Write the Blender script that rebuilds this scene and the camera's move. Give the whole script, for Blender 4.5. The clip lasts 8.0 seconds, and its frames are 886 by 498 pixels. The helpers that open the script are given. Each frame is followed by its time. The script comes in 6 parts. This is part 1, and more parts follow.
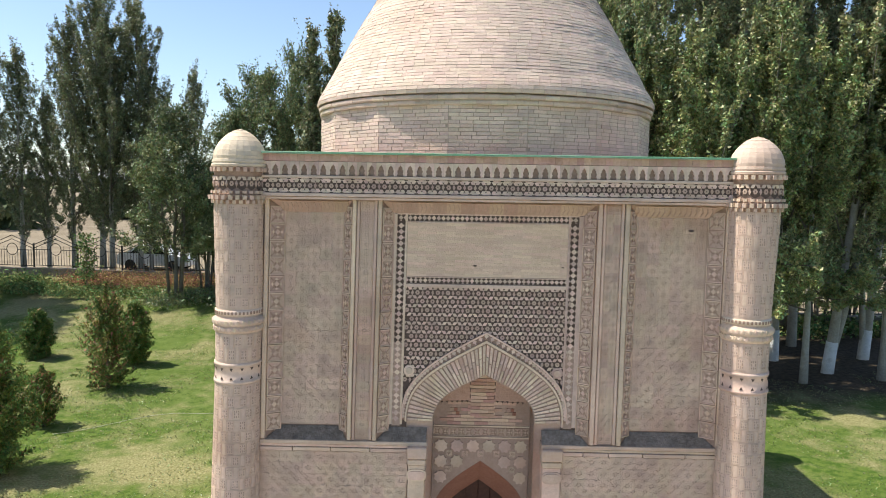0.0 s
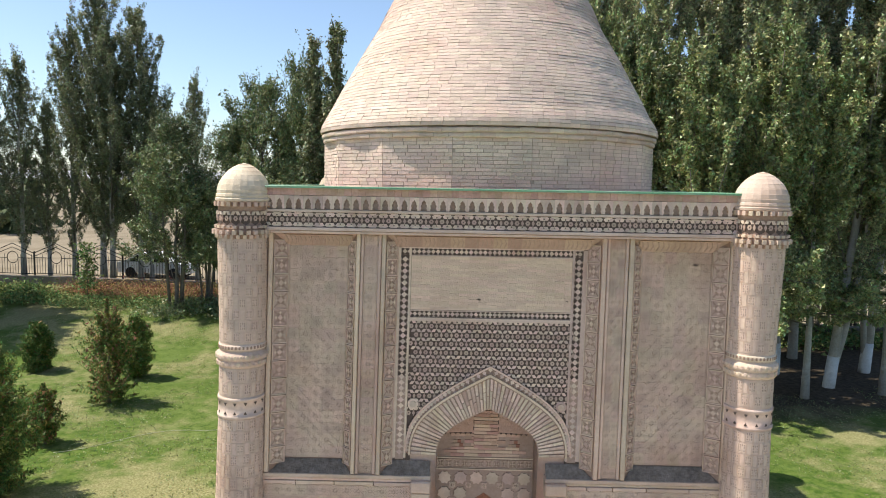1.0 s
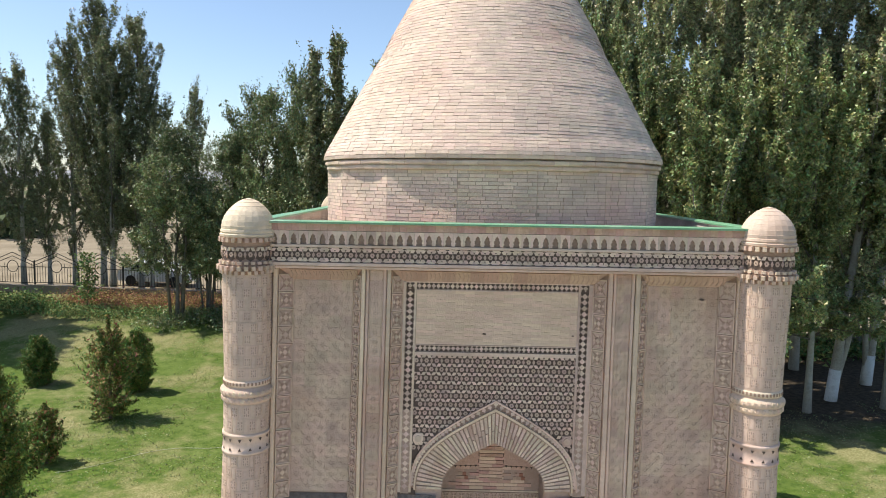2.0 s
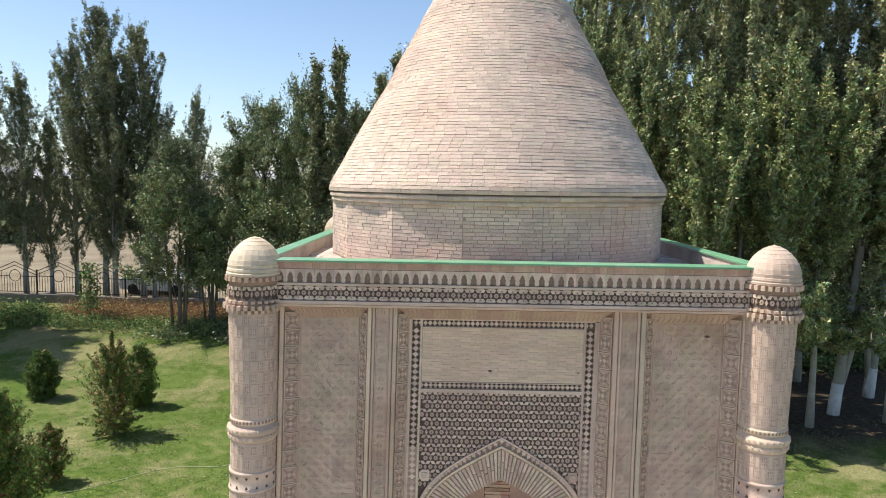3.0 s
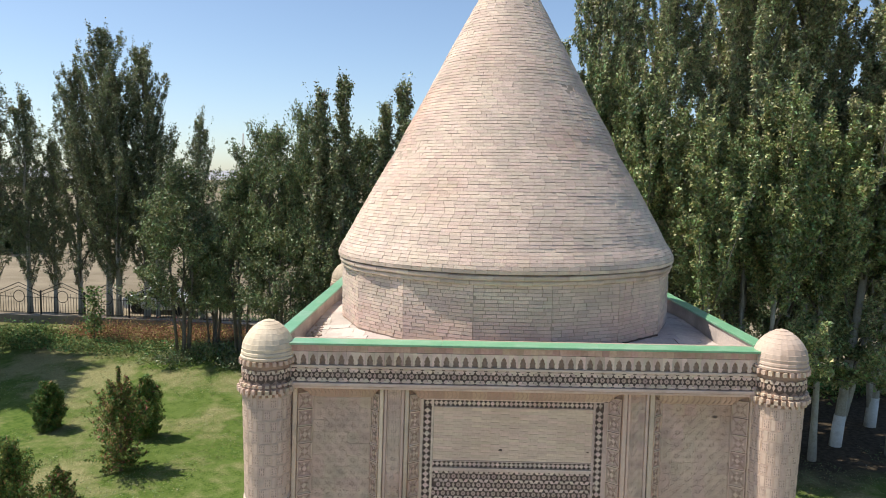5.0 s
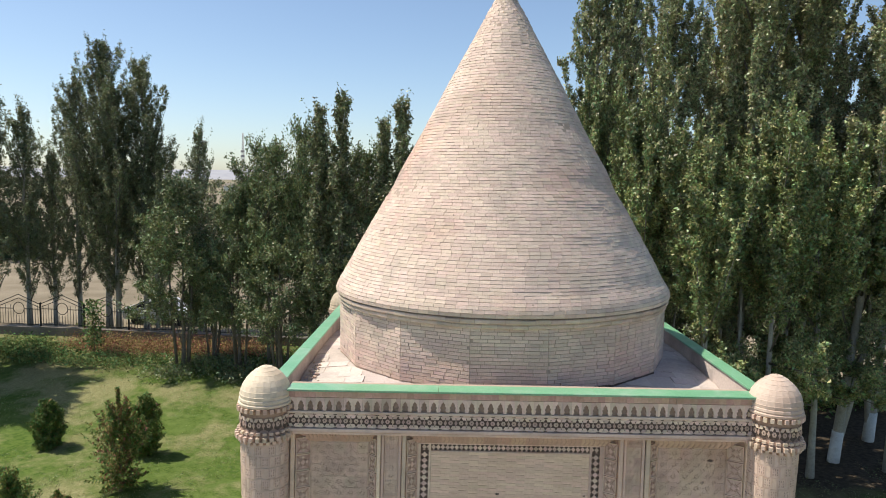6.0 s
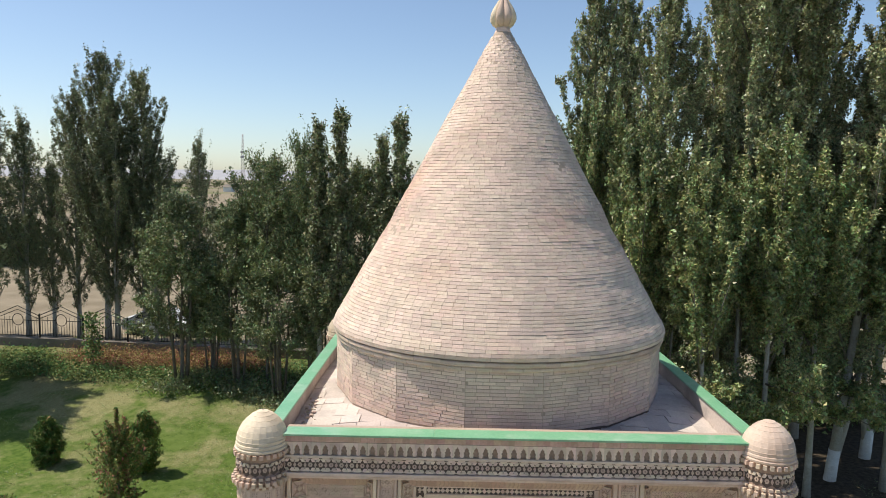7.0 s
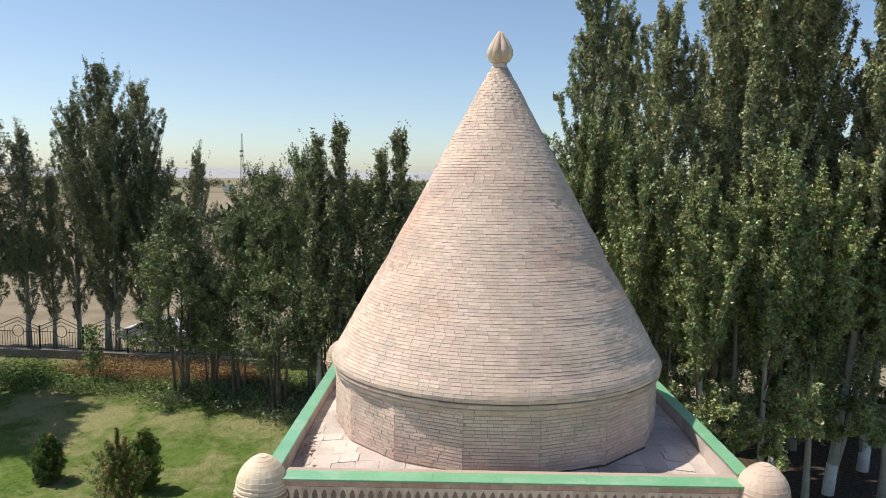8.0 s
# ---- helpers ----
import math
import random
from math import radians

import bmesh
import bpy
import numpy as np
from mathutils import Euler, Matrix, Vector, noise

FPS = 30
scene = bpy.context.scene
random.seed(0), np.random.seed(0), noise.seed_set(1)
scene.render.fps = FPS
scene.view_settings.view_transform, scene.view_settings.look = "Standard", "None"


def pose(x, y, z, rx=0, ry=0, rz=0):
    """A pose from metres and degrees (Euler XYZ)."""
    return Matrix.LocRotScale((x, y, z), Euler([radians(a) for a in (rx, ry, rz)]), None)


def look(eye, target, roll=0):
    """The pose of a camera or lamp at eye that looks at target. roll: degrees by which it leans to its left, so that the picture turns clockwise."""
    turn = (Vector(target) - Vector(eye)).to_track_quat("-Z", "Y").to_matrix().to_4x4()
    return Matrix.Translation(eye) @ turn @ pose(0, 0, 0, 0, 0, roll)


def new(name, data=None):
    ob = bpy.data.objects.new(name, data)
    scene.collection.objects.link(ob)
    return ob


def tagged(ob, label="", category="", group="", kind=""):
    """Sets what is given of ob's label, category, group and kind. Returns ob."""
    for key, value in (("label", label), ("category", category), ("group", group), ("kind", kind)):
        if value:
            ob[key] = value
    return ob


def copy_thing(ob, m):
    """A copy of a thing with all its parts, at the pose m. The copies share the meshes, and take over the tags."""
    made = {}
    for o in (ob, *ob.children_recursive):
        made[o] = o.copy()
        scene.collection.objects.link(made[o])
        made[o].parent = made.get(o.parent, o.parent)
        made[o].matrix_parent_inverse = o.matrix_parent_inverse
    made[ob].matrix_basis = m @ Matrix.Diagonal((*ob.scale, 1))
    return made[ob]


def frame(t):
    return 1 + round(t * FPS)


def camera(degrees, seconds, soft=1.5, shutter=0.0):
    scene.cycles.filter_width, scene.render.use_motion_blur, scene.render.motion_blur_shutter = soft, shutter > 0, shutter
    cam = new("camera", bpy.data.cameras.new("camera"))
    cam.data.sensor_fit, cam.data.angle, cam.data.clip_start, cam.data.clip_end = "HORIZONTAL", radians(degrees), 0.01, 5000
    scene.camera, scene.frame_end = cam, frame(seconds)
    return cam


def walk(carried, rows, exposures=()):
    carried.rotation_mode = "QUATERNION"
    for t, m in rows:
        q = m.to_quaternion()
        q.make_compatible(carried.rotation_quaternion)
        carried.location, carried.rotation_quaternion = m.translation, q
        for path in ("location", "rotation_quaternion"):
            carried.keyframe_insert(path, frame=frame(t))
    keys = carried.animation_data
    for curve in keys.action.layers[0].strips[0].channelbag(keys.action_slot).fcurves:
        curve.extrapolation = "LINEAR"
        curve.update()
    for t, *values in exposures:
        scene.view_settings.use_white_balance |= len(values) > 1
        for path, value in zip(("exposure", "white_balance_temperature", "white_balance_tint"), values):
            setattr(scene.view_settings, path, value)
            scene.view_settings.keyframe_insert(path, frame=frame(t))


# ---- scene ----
cam = camera(63.6, 8.0, soft=1.0)
PATH = [
    (0, (-0.536, -9.804, 6.33), (-0.568, -7.813, 6.15), 0.9),
    (0.5, (-0.561, -9.791, 6.545), (-0.592, -7.799, 6.366), 0.9),
    (1, (-0.605, -9.749, 6.794), (-0.636, -7.757, 6.614), 1.0),
    (1.5, (-0.657, -9.706, 7.021), (-0.686, -7.714, 6.841), 1.0),
    (3, (-0.781, -9.645, 7.799), (-0.811, -7.654, 7.615), 0.9),
    (3.5, (-0.846, -9.661, 8.058), (-0.876, -7.67, 7.874), 1.0),
    (4, (-0.913, -9.658, 8.35), (-0.941, -7.667, 8.166), 1.0),
    (4.5, (-0.961, -9.67, 8.63), (-0.99, -7.679, 8.446), 1.0),
    (6, (-0.919, -9.653, 9.604), (-0.948, -7.662, 9.415), 0.8),
    (6.5, (-0.884, -9.649, 9.903), (-0.914, -7.658, 9.715), 0.8),
    (7, (-0.871, -9.663, 10.238), (-0.899, -7.672, 10.05), 0.9),
    (7.5, (-0.86, -9.686, 10.546), (-0.888, -7.695, 10.358), 0.8),
    (8, (-0.846, -9.669, 10.912), (-0.873, -7.678, 10.717), 0.7),
]
walk(cam, [(t, look(eye, target, roll)) for t, eye, target, roll in PATH],
     exposures=((0.0, 0.85, 6900, 9), (1.5, 0.77, 6900, 9), (3.0, 0.69, 6850, 9), (4.5, 0.58, 6850, 9), (6.0, 0.51, 6900, 9), (8.0, 0.43, 6950, 9)))

# ---- world, sun ----
SUN_AZ, SUN_EL = radians(97.5), radians(60)   # azimuth from -y towards -x
sd = Vector((-math.sin(SUN_AZ) * math.cos(SUN_EL), -math.cos(SUN_AZ) * math.cos(SUN_EL), math.sin(SUN_EL)))
world = bpy.data.worlds.new("sky")
scene.world = world
world.use_nodes = True
wn = world.node_tree
sky = wn.nodes.new("ShaderNodeTexSky")
sky.sky_type = "NISHITA"
sky.sun_disc = False
sky.sun_elevation = SUN_EL
sky.sun_rotation = math.atan2(sd.x, sd.y)
sky.air_density, sky.dust_density, sky.ozone_density = 0.85, 0.75, 3.2
wn.nodes["Background"].inputs["Strength"].default_value = 0.116
wn.links.new(sky.outputs["Color"], wn.nodes["Background"].inputs["Color"])
sun = new("sun", bpy.data.lights.new("sun", "SUN"))
sun.data.energy, sun.data.angle, sun.data.color = 3.9, radians(0.55), (1.0, 0.95, 0.87)
sun.matrix_world = look((0, 0, 30), Vector((0, 0, 30)) - sd)

# ---- materials ----
def mat(name, a, b, rough=0.85, coarse=0.8, fine=25.0, bump=0.3, bump_scale=60.0, pieces=0.0, stain=None, stain_scale=0.5, stain_amt=0.5, trans=0.0, metallic=0.0, spec=0.3, dirt=None, dirt_scale=2.6, dirt_amt=0.5):
    """Two-scale noise between colours a and b; pieces: how far single pieces differ in brightness."""
    m = bpy.data.materials.new(name)
    m.use_nodes = True
    nt = m.node_tree
    N, L = nt.nodes, nt.links
    bs = N["Principled BSDF"]
    tc = N.new("ShaderNodeNewGeometry")
    def noise_node(scale, detail=4.0):
        n = N.new("ShaderNodeTexNoise")
        n.inputs["Scale"].default_value, n.inputs["Detail"].default_value = scale, detail
        L.new(tc.outputs["Position"], n.inputs["Vector"])
        return n
    n1, n2 = noise_node(coarse), noise_node(fine, 6.0)
    add = N.new("ShaderNodeMath"); add.operation = "ADD"
    L.new(n1.outputs["Fac"], add.inputs[0]); L.new(n2.outputs["Fac"], add.inputs[1])
    mr = N.new("ShaderNodeMapRange")
    mr.inputs["From Min"].default_value, mr.inputs["From Max"].default_value = 0.65, 1.35
    L.new(add.outputs[0], mr.inputs["Value"])
    mix = N.new("ShaderNodeMix"); mix.data_type = "RGBA"
    mix.inputs["A"].default_value, mix.inputs["B"].default_value = (*a, 1), (*b, 1)
    L.new(mr.outputs["Result"], mix.inputs["Factor"])
    col = mix.outputs["Result"]
    for stain, stain_scale, stain_amt in ((stain, stain_scale, stain_amt), (dirt, dirt_scale, dirt_amt)):
        if not stain:
            continue
        n3 = noise_node(stain_scale, 7.0)
        r3 = N.new("ShaderNodeMapRange")
        r3.inputs["From Min"].default_value, r3.inputs["From Max"].default_value = 0.5, 0.68
        r3.inputs["To Max"].default_value = stain_amt
        L.new(n3.outputs["Fac"], r3.inputs["Value"])
        mx = N.new("ShaderNodeMix"); mx.data_type = "RGBA"
        mx.inputs["B"].default_value = (*stain, 1)
        L.new(r3.outputs["Result"], mx.inputs["Factor"]); L.new(col, mx.inputs["A"])
        col = mx.outputs["Result"]
    if pieces:
        oi = N.new("ShaderNodeObjectInfo")
        su = N.new("ShaderNodeMath"); su.operation = "ADD"
        L.new(oi.outputs["Random"], su.inputs[0]); L.new(tc.outputs["Random Per Island"], su.inputs[1])
        fr = N.new("ShaderNodeMath"); fr.operation = "FRACT"
        L.new(su.outputs[0], fr.inputs[0])
        hs = N.new("ShaderNodeHueSaturation")
        v = N.new("ShaderNodeMapRange")
        v.inputs["To Min"].default_value, v.inputs["To Max"].default_value = 1 - pieces, 1 + pieces
        L.new(fr.outputs[0], v.inputs["Value"]); L.new(v.outputs["Result"], hs.inputs["Value"])
        mu = N.new("ShaderNodeMath"); mu.operation = "MULTIPLY"; mu.inputs[1].default_value = 7.31
        f2 = N.new("ShaderNodeMath"); f2.operation = "FRACT"
        L.new(fr.outputs[0], mu.inputs[0]); L.new(mu.outputs[0], f2.inputs[0])
        h = N.new("ShaderNodeMapRange")
        h.inputs["To Min"].default_value, h.inputs["To Max"].default_value = 0.5 - pieces * 0.14, 0.5 + pieces * 0.14
        L.new(f2.outputs[0], h.inputs["Value"]); L.new(h.outputs["Result"], hs.inputs["Hue"])
        L.new(col, hs.inputs["Color"])
        col = hs.outputs["Color"]
    L.new(col, bs.inputs["Base Color"])
    bs.inputs["Roughness"].default_value = rough
    bs.inputs["Metallic"].default_value = metallic
    bs.inputs["Specular IOR Level"].default_value = spec
    if bump:
        nb = noise_node(bump_scale, 5.0)
        bp = N.new("ShaderNodeBump")
        bp.inputs["Strength"].default_value, bp.inputs["Distance"].default_value = bump, 0.02
        L.new(nb.outputs["Fac"], bp.inputs["Height"]); L.new(bp.outputs["Normal"], bs.inputs["Normal"])
    if trans:
        tr = N.new("ShaderNodeBsdfTranslucent")
        L.new(col, tr.inputs["Color"])
        ms = N.new("ShaderNodeMixShader"); ms.inputs["Fac"].default_value = trans
        L.new(bs.outputs["BSDF"], ms.inputs[1]); L.new(tr.outputs["BSDF"], ms.inputs[2])
        L.new(ms.outputs["Shader"], N["Material Output"].inputs["Surface"])
    return m

M_BRICK = mat("dome_brick", (0.604, 0.459, 0.372), (0.725, 0.587, 0.492), pieces=0.10, stain=(0.568, 0.365, 0.281), stain_scale=0.5, stain_amt=0.7, bump=0.5, dirt=(0.476, 0.39, 0.332), dirt_scale=1.7, dirt_amt=0.6)
M_MORTAR = mat("mortar", (0.36, 0.275, 0.215), (0.47, 0.375, 0.30), coarse=2)
M_CLAY = mat("carved_terracotta", (0.575, 0.43, 0.325), (0.708, 0.555, 0.437), pieces=0.12, stain=(0.485, 0.306, 0.209), stain_scale=0.9, stain_amt=0.6, bump=0.4, dirt=(0.414, 0.331, 0.26), dirt_scale=3.2, dirt_amt=0.5)
M_PALE = mat("pale_terracotta", (0.607, 0.47, 0.372), (0.739, 0.589, 0.48), pieces=0.16, stain=(0.465, 0.306, 0.223), stain_scale=1.5, stain_amt=0.6, bump=0.2, dirt=(0.404, 0.326, 0.269), dirt_scale=4.0, dirt_amt=0.5)
# Dark clay of joints and dirty grooves, with groove shade put into the colour.
M_GROOVE = mat("joint_and_groove_shade", (0.272, 0.176, 0.131), (0.384, 0.269, 0.205), coarse=3)
# Darker clay for joints and patterns, recess shade put into the colour.
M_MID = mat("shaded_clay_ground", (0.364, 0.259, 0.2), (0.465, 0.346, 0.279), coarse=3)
M_BORDER = mat("worn_border_clay", (0.455, 0.331, 0.255), (0.575, 0.435, 0.349), pieces=0.1, coarse=3, stain=(0.364, 0.238, 0.177), stain_scale=3.0, stain_amt=0.5)
# Dark clay that puts the shade of carved cuts and slots into colour.
M_CUT = mat("tile_cut_shade", (0.25, 0.175, 0.13), (0.35, 0.26, 0.20), coarse=3)
M_ROSY = mat("rosy_brick", (0.476, 0.295, 0.225), (0.621, 0.424, 0.345), pieces=0.12, stain=(0.352, 0.217, 0.16), stain_scale=2.0, stain_amt=0.6)
# Very dark brown, behind pale relief and for thin strips and spots.
M_DARK = mat("very_dark_clay", (0.085, 0.06, 0.048), (0.15, 0.11, 0.09), coarse=4)
M_SILL = mat("grey_weathered_sill", (0.13, 0.105, 0.085), (0.30, 0.25, 0.205), coarse=7, bump=0.8, spec=0.1)
M_GREEN = mat("green_painted_metal", (0.14, 0.37, 0.20), (0.22, 0.45, 0.28), rough=0.32, coarse=1.5, bump=0.1, stain=(0.42, 0.52, 0.42), stain_scale=3.5, stain_amt=0.45, spec=0.8)
M_LIP = mat("stained_lip_brick", (0.57, 0.44, 0.345), (0.68, 0.555, 0.455), pieces=0.12, stain=(0.40, 0.25, 0.185), stain_scale=0.38, stain_amt=0.85, bump=0.5, dirt=(0.42, 0.35, 0.29), dirt_scale=2.4, dirt_amt=0.6)
M_ROOF = mat("roof_slab", (0.476, 0.404, 0.36), (0.642, 0.557, 0.505), pieces=0.12, coarse=1.2, bump=0.6, stain=(0.207, 0.177, 0.16), stain_scale=1.3, stain_amt=0.5)
M_RED = mat("red_brown_plaster", (0.28, 0.13, 0.09), (0.40, 0.20, 0.14), coarse=3)
M_DOOR = mat("dark_door_wood", (0.07, 0.03, 0.02), (0.13, 0.06, 0.04), rough=0.6)
M_OCHRE = mat("ochre_terracotta", (0.414, 0.288, 0.219), (0.525, 0.383, 0.298), pieces=0.1, coarse=2)
M_BARK = mat("poplar_bark", (0.10, 0.087, 0.07), (0.22, 0.195, 0.16), coarse=3, fine=18, bump=0.8, bump_scale=20)
M_BARK2 = mat("pale_poplar_bark", (0.30, 0.285, 0.25), (0.48, 0.455, 0.40), coarse=3, fine=18, bump=0.8, bump_scale=20)
M_LIME = mat("limewash", (0.62, 0.62, 0.60), (0.78, 0.78, 0.76), coarse=4, stain=(0.35, 0.33, 0.3), stain_scale=4, stain_amt=0.5)
M_IRON = mat("black_iron", (0.02, 0.02, 0.02), (0.05, 0.045, 0.04), rough=0.5, metallic=0.4)
M_CONCRETE = mat("dark_concrete", (0.14, 0.12, 0.10), (0.24, 0.21, 0.18), coarse=1)
def leafmat(name, a, b, rough=0.48, spec=0.7):
    return mat(name, a, b, rough=rough, coarse=0.35, fine=3.0, bump=0, pieces=0.6, trans=0.14, spec=spec)
M_POP = leafmat("poplar_leaf", (0.0832, 0.104, 0.044), (0.5, 0.519, 0.248))
M_ELM = leafmat("elm_leaf", (0.0613, 0.0864, 0.0336), (0.257, 0.306, 0.125))
M_LOW = leafmat("sprig_leaf", (0.0749, 0.104, 0.036), (0.413, 0.46, 0.177))
M_POPF = leafmat("far_poplar_leaf", (0.0832, 0.102, 0.0464), (0.286, 0.305, 0.14))
M_THU = leafmat("thuja_spray", (0.06, 0.11, 0.025), (0.17, 0.24, 0.06), 0.6, 0.3)
M_BUSH = leafmat("bush_leaf", (0.10, 0.155, 0.05), (0.22, 0.285, 0.105), 0.7, 0.2)
M_DRY = leafmat("dry_stalk", (0.25, 0.15, 0.07), (0.37, 0.25, 0.13), 0.8, 0.15)
M_BLADE = leafmat("grass_blade", (0.15, 0.19, 0.06), (0.25, 0.28, 0.11))

# ---- mesh helpers ----
def link(name, me, parent=None, material=None, label=""):
    ob = new(name, me)
    if material:
        me.materials.append(material)
    if parent:
        ob.parent = parent
    if label:
        tagged(ob, label)
    return ob

def part(name, bm, material, parent, label=""):
    me = bpy.data.meshes.new(name)
    bm.normal_update()
    bm.to_mesh(me)
    bm.free()
    for m in (material if isinstance(material, (list, tuple)) else [material]):
        me.materials.append(m)
    ob = new(name, me)
    ob.parent = parent
    return tagged(ob, label) if label else ob

def thing(name, label, category, at=(0, 0, 0), group="", kind=""):
    ob = new(name)
    ob.location = at
    return tagged(ob, label, category, group, kind)

def box(bm, x0, x1, y0, y1, z0, z1, f=None, mi=0, bevel=0.0):
    vs = [bm.verts.new(f(x, y, z) if f else (x, y, z)) for x in (x0, x1) for y in (y0, y1) for z in (z0, z1)]
    out = []
    for q in ((0, 1, 3, 2), (4, 6, 7, 5), (0, 4, 5, 1), (2, 3, 7, 6), (0, 2, 6, 4), (1, 5, 7, 3)):
        fc = bm.faces.new([vs[i] for i in q]); fc.material_index = mi; out.append(fc)
    if bevel:
        bmesh.ops.bevel(bm, geom=list({e for fc in out for e in fc.edges}), offset=bevel, segments=1, affect="EDGES")
    return vs

def prism(bm, pts, y0, y1, f=None, mi=0, back=False):
    """A flat outline in x, z, pushed out from y1 (back) to y0 (front)."""
    area = sum(p[0] * q[1] - q[0] * p[1] for p, q in zip(pts, pts[1:] + pts[:1]))
    if area < 0:
        pts = pts[::-1]
    a = [bm.verts.new(f(x, y0, z) if f else (x, y0, z)) for x, z in pts]
    b = [bm.verts.new(f(x, y1, z) if f else (x, y1, z)) for x, z in pts]
    n = len(pts)
    fc = bm.faces.new(a); fc.material_index = mi
    for i in range(n):
        fc = bm.faces.new((a[(i + 1) % n], a[i], b[i], b[(i + 1) % n])); fc.material_index = mi
    if back:
        fc = bm.faces.new(b[::-1]); fc.material_index = mi

def lathe(bm, prof, n=32, cx=0.0, cy=0.0, f=None, mi=0, a0=0.0, smooth=True):
    rings = []
    for r, z in prof:
        rings.append([bm.verts.new(f(cx + r * math.cos(a0 + 2 * math.pi * i / n), cy + r * math.sin(a0 + 2 * math.pi * i / n), z) if f else
                                   (cx + r * math.cos(a0 + 2 * math.pi * i / n), cy + r * math.sin(a0 + 2 * math.pi * i / n), z)) for i in range(n)])
    for p, q in zip(rings, rings[1:]):
        for i in range(n):
            fc = bm.faces.new((p[i], p[(i + 1) % n], q[(i + 1) % n], q[i])); fc.material_index = mi; fc.smooth = smooth
    bm.faces.new(rings[0][::-1]).material_index = mi
    bm.faces.new(rings[-1]).material_index = mi

# the old masonry leans back and to one side by a little
LEAN_Y, LEAN_X = 0.045, 0.016
def B(x, y, z):
    return (x + LEAN_X * (z - 6.1), y + LEAN_Y * (z - 6.1), z)
def BX(x, y, z):
    return (x + LEAN_X * (z - 6.1), y, z)
TILT_M = Matrix.Rotation(math.atan(LEAN_X), 4, "Y") @ Matrix.Rotation(-math.atan(LEAN_Y), 4, "X")

def piece(name, me, parent, x, y, z, rz=0.0, sx=1.0, sz=1.0, ry=0.0):
    """A tile on the leaning front, sharing its mesh."""
    ob = new(name, me)
    ob.parent = parent
    ob.matrix_basis = Matrix.Translation(B(x, y, z)) @ TILT_M @ Matrix.Rotation(ry, 4, "Y") @ Matrix.Diagonal((sx, 1, sz, 1))
    return ob

def shared(name, bm, mats):
    me = bpy.data.meshes.new(name)
    bm.normal_update()
    bm.to_mesh(me)
    bm.free()
    for m in mats:
        me.materials.append(m)
    return me

# ---- ground ----
def smooth(a, b, v):
    t = min(1, max(0, (v - a) / (b - a)))
    return t * t * (3 - 2 * t)
def fence_y(x):
    return 27.6 - 0.11 * (x + 23.6)
def terrain(x, y):
    rise = smooth(15.5, 26.0, y + 0.11 * (x + 23.6)) * smooth(6, -4, x)
    return 1.15 * rise + 0.5 * smooth(17, 32, y) * smooth(-4, 6, x) + 0.05 * noise.noise(Vector((x * 0.3, y * 0.3, 0))) * smooth(600, 100, abs(y)) - 0.0

def spaced(lo, hi, fine_lo, fine_hi, step, growth=1.22):
    v = list(np.arange(fine_lo, fine_hi + 1e-6, step))
    s = step
    while v[-1] < hi:
        s *= growth; v.append(min(hi, v[-1] + s))
    s = step
    while v[0] > lo:
        s *= growth; v.insert(0, max(lo, v[0] - s))
    return v
gx, gy = spaced(-4500, 4500, -30, 22, 0.5), spaced(-400, 4600, -14, 32, 0.5)
gv = [(x, y, terrain(x, y)) for y in gy for x in gx]
w = len(gx)
gf = [(j * w + i, j * w + i + 1, (j + 1) * w + i + 1, (j + 1) * w + i) for j in range(len(gy) - 1) for i in range(w - 1)]
gm = bpy.data.meshes.new("ground")
gm.from_pydata(gv, [], gf)
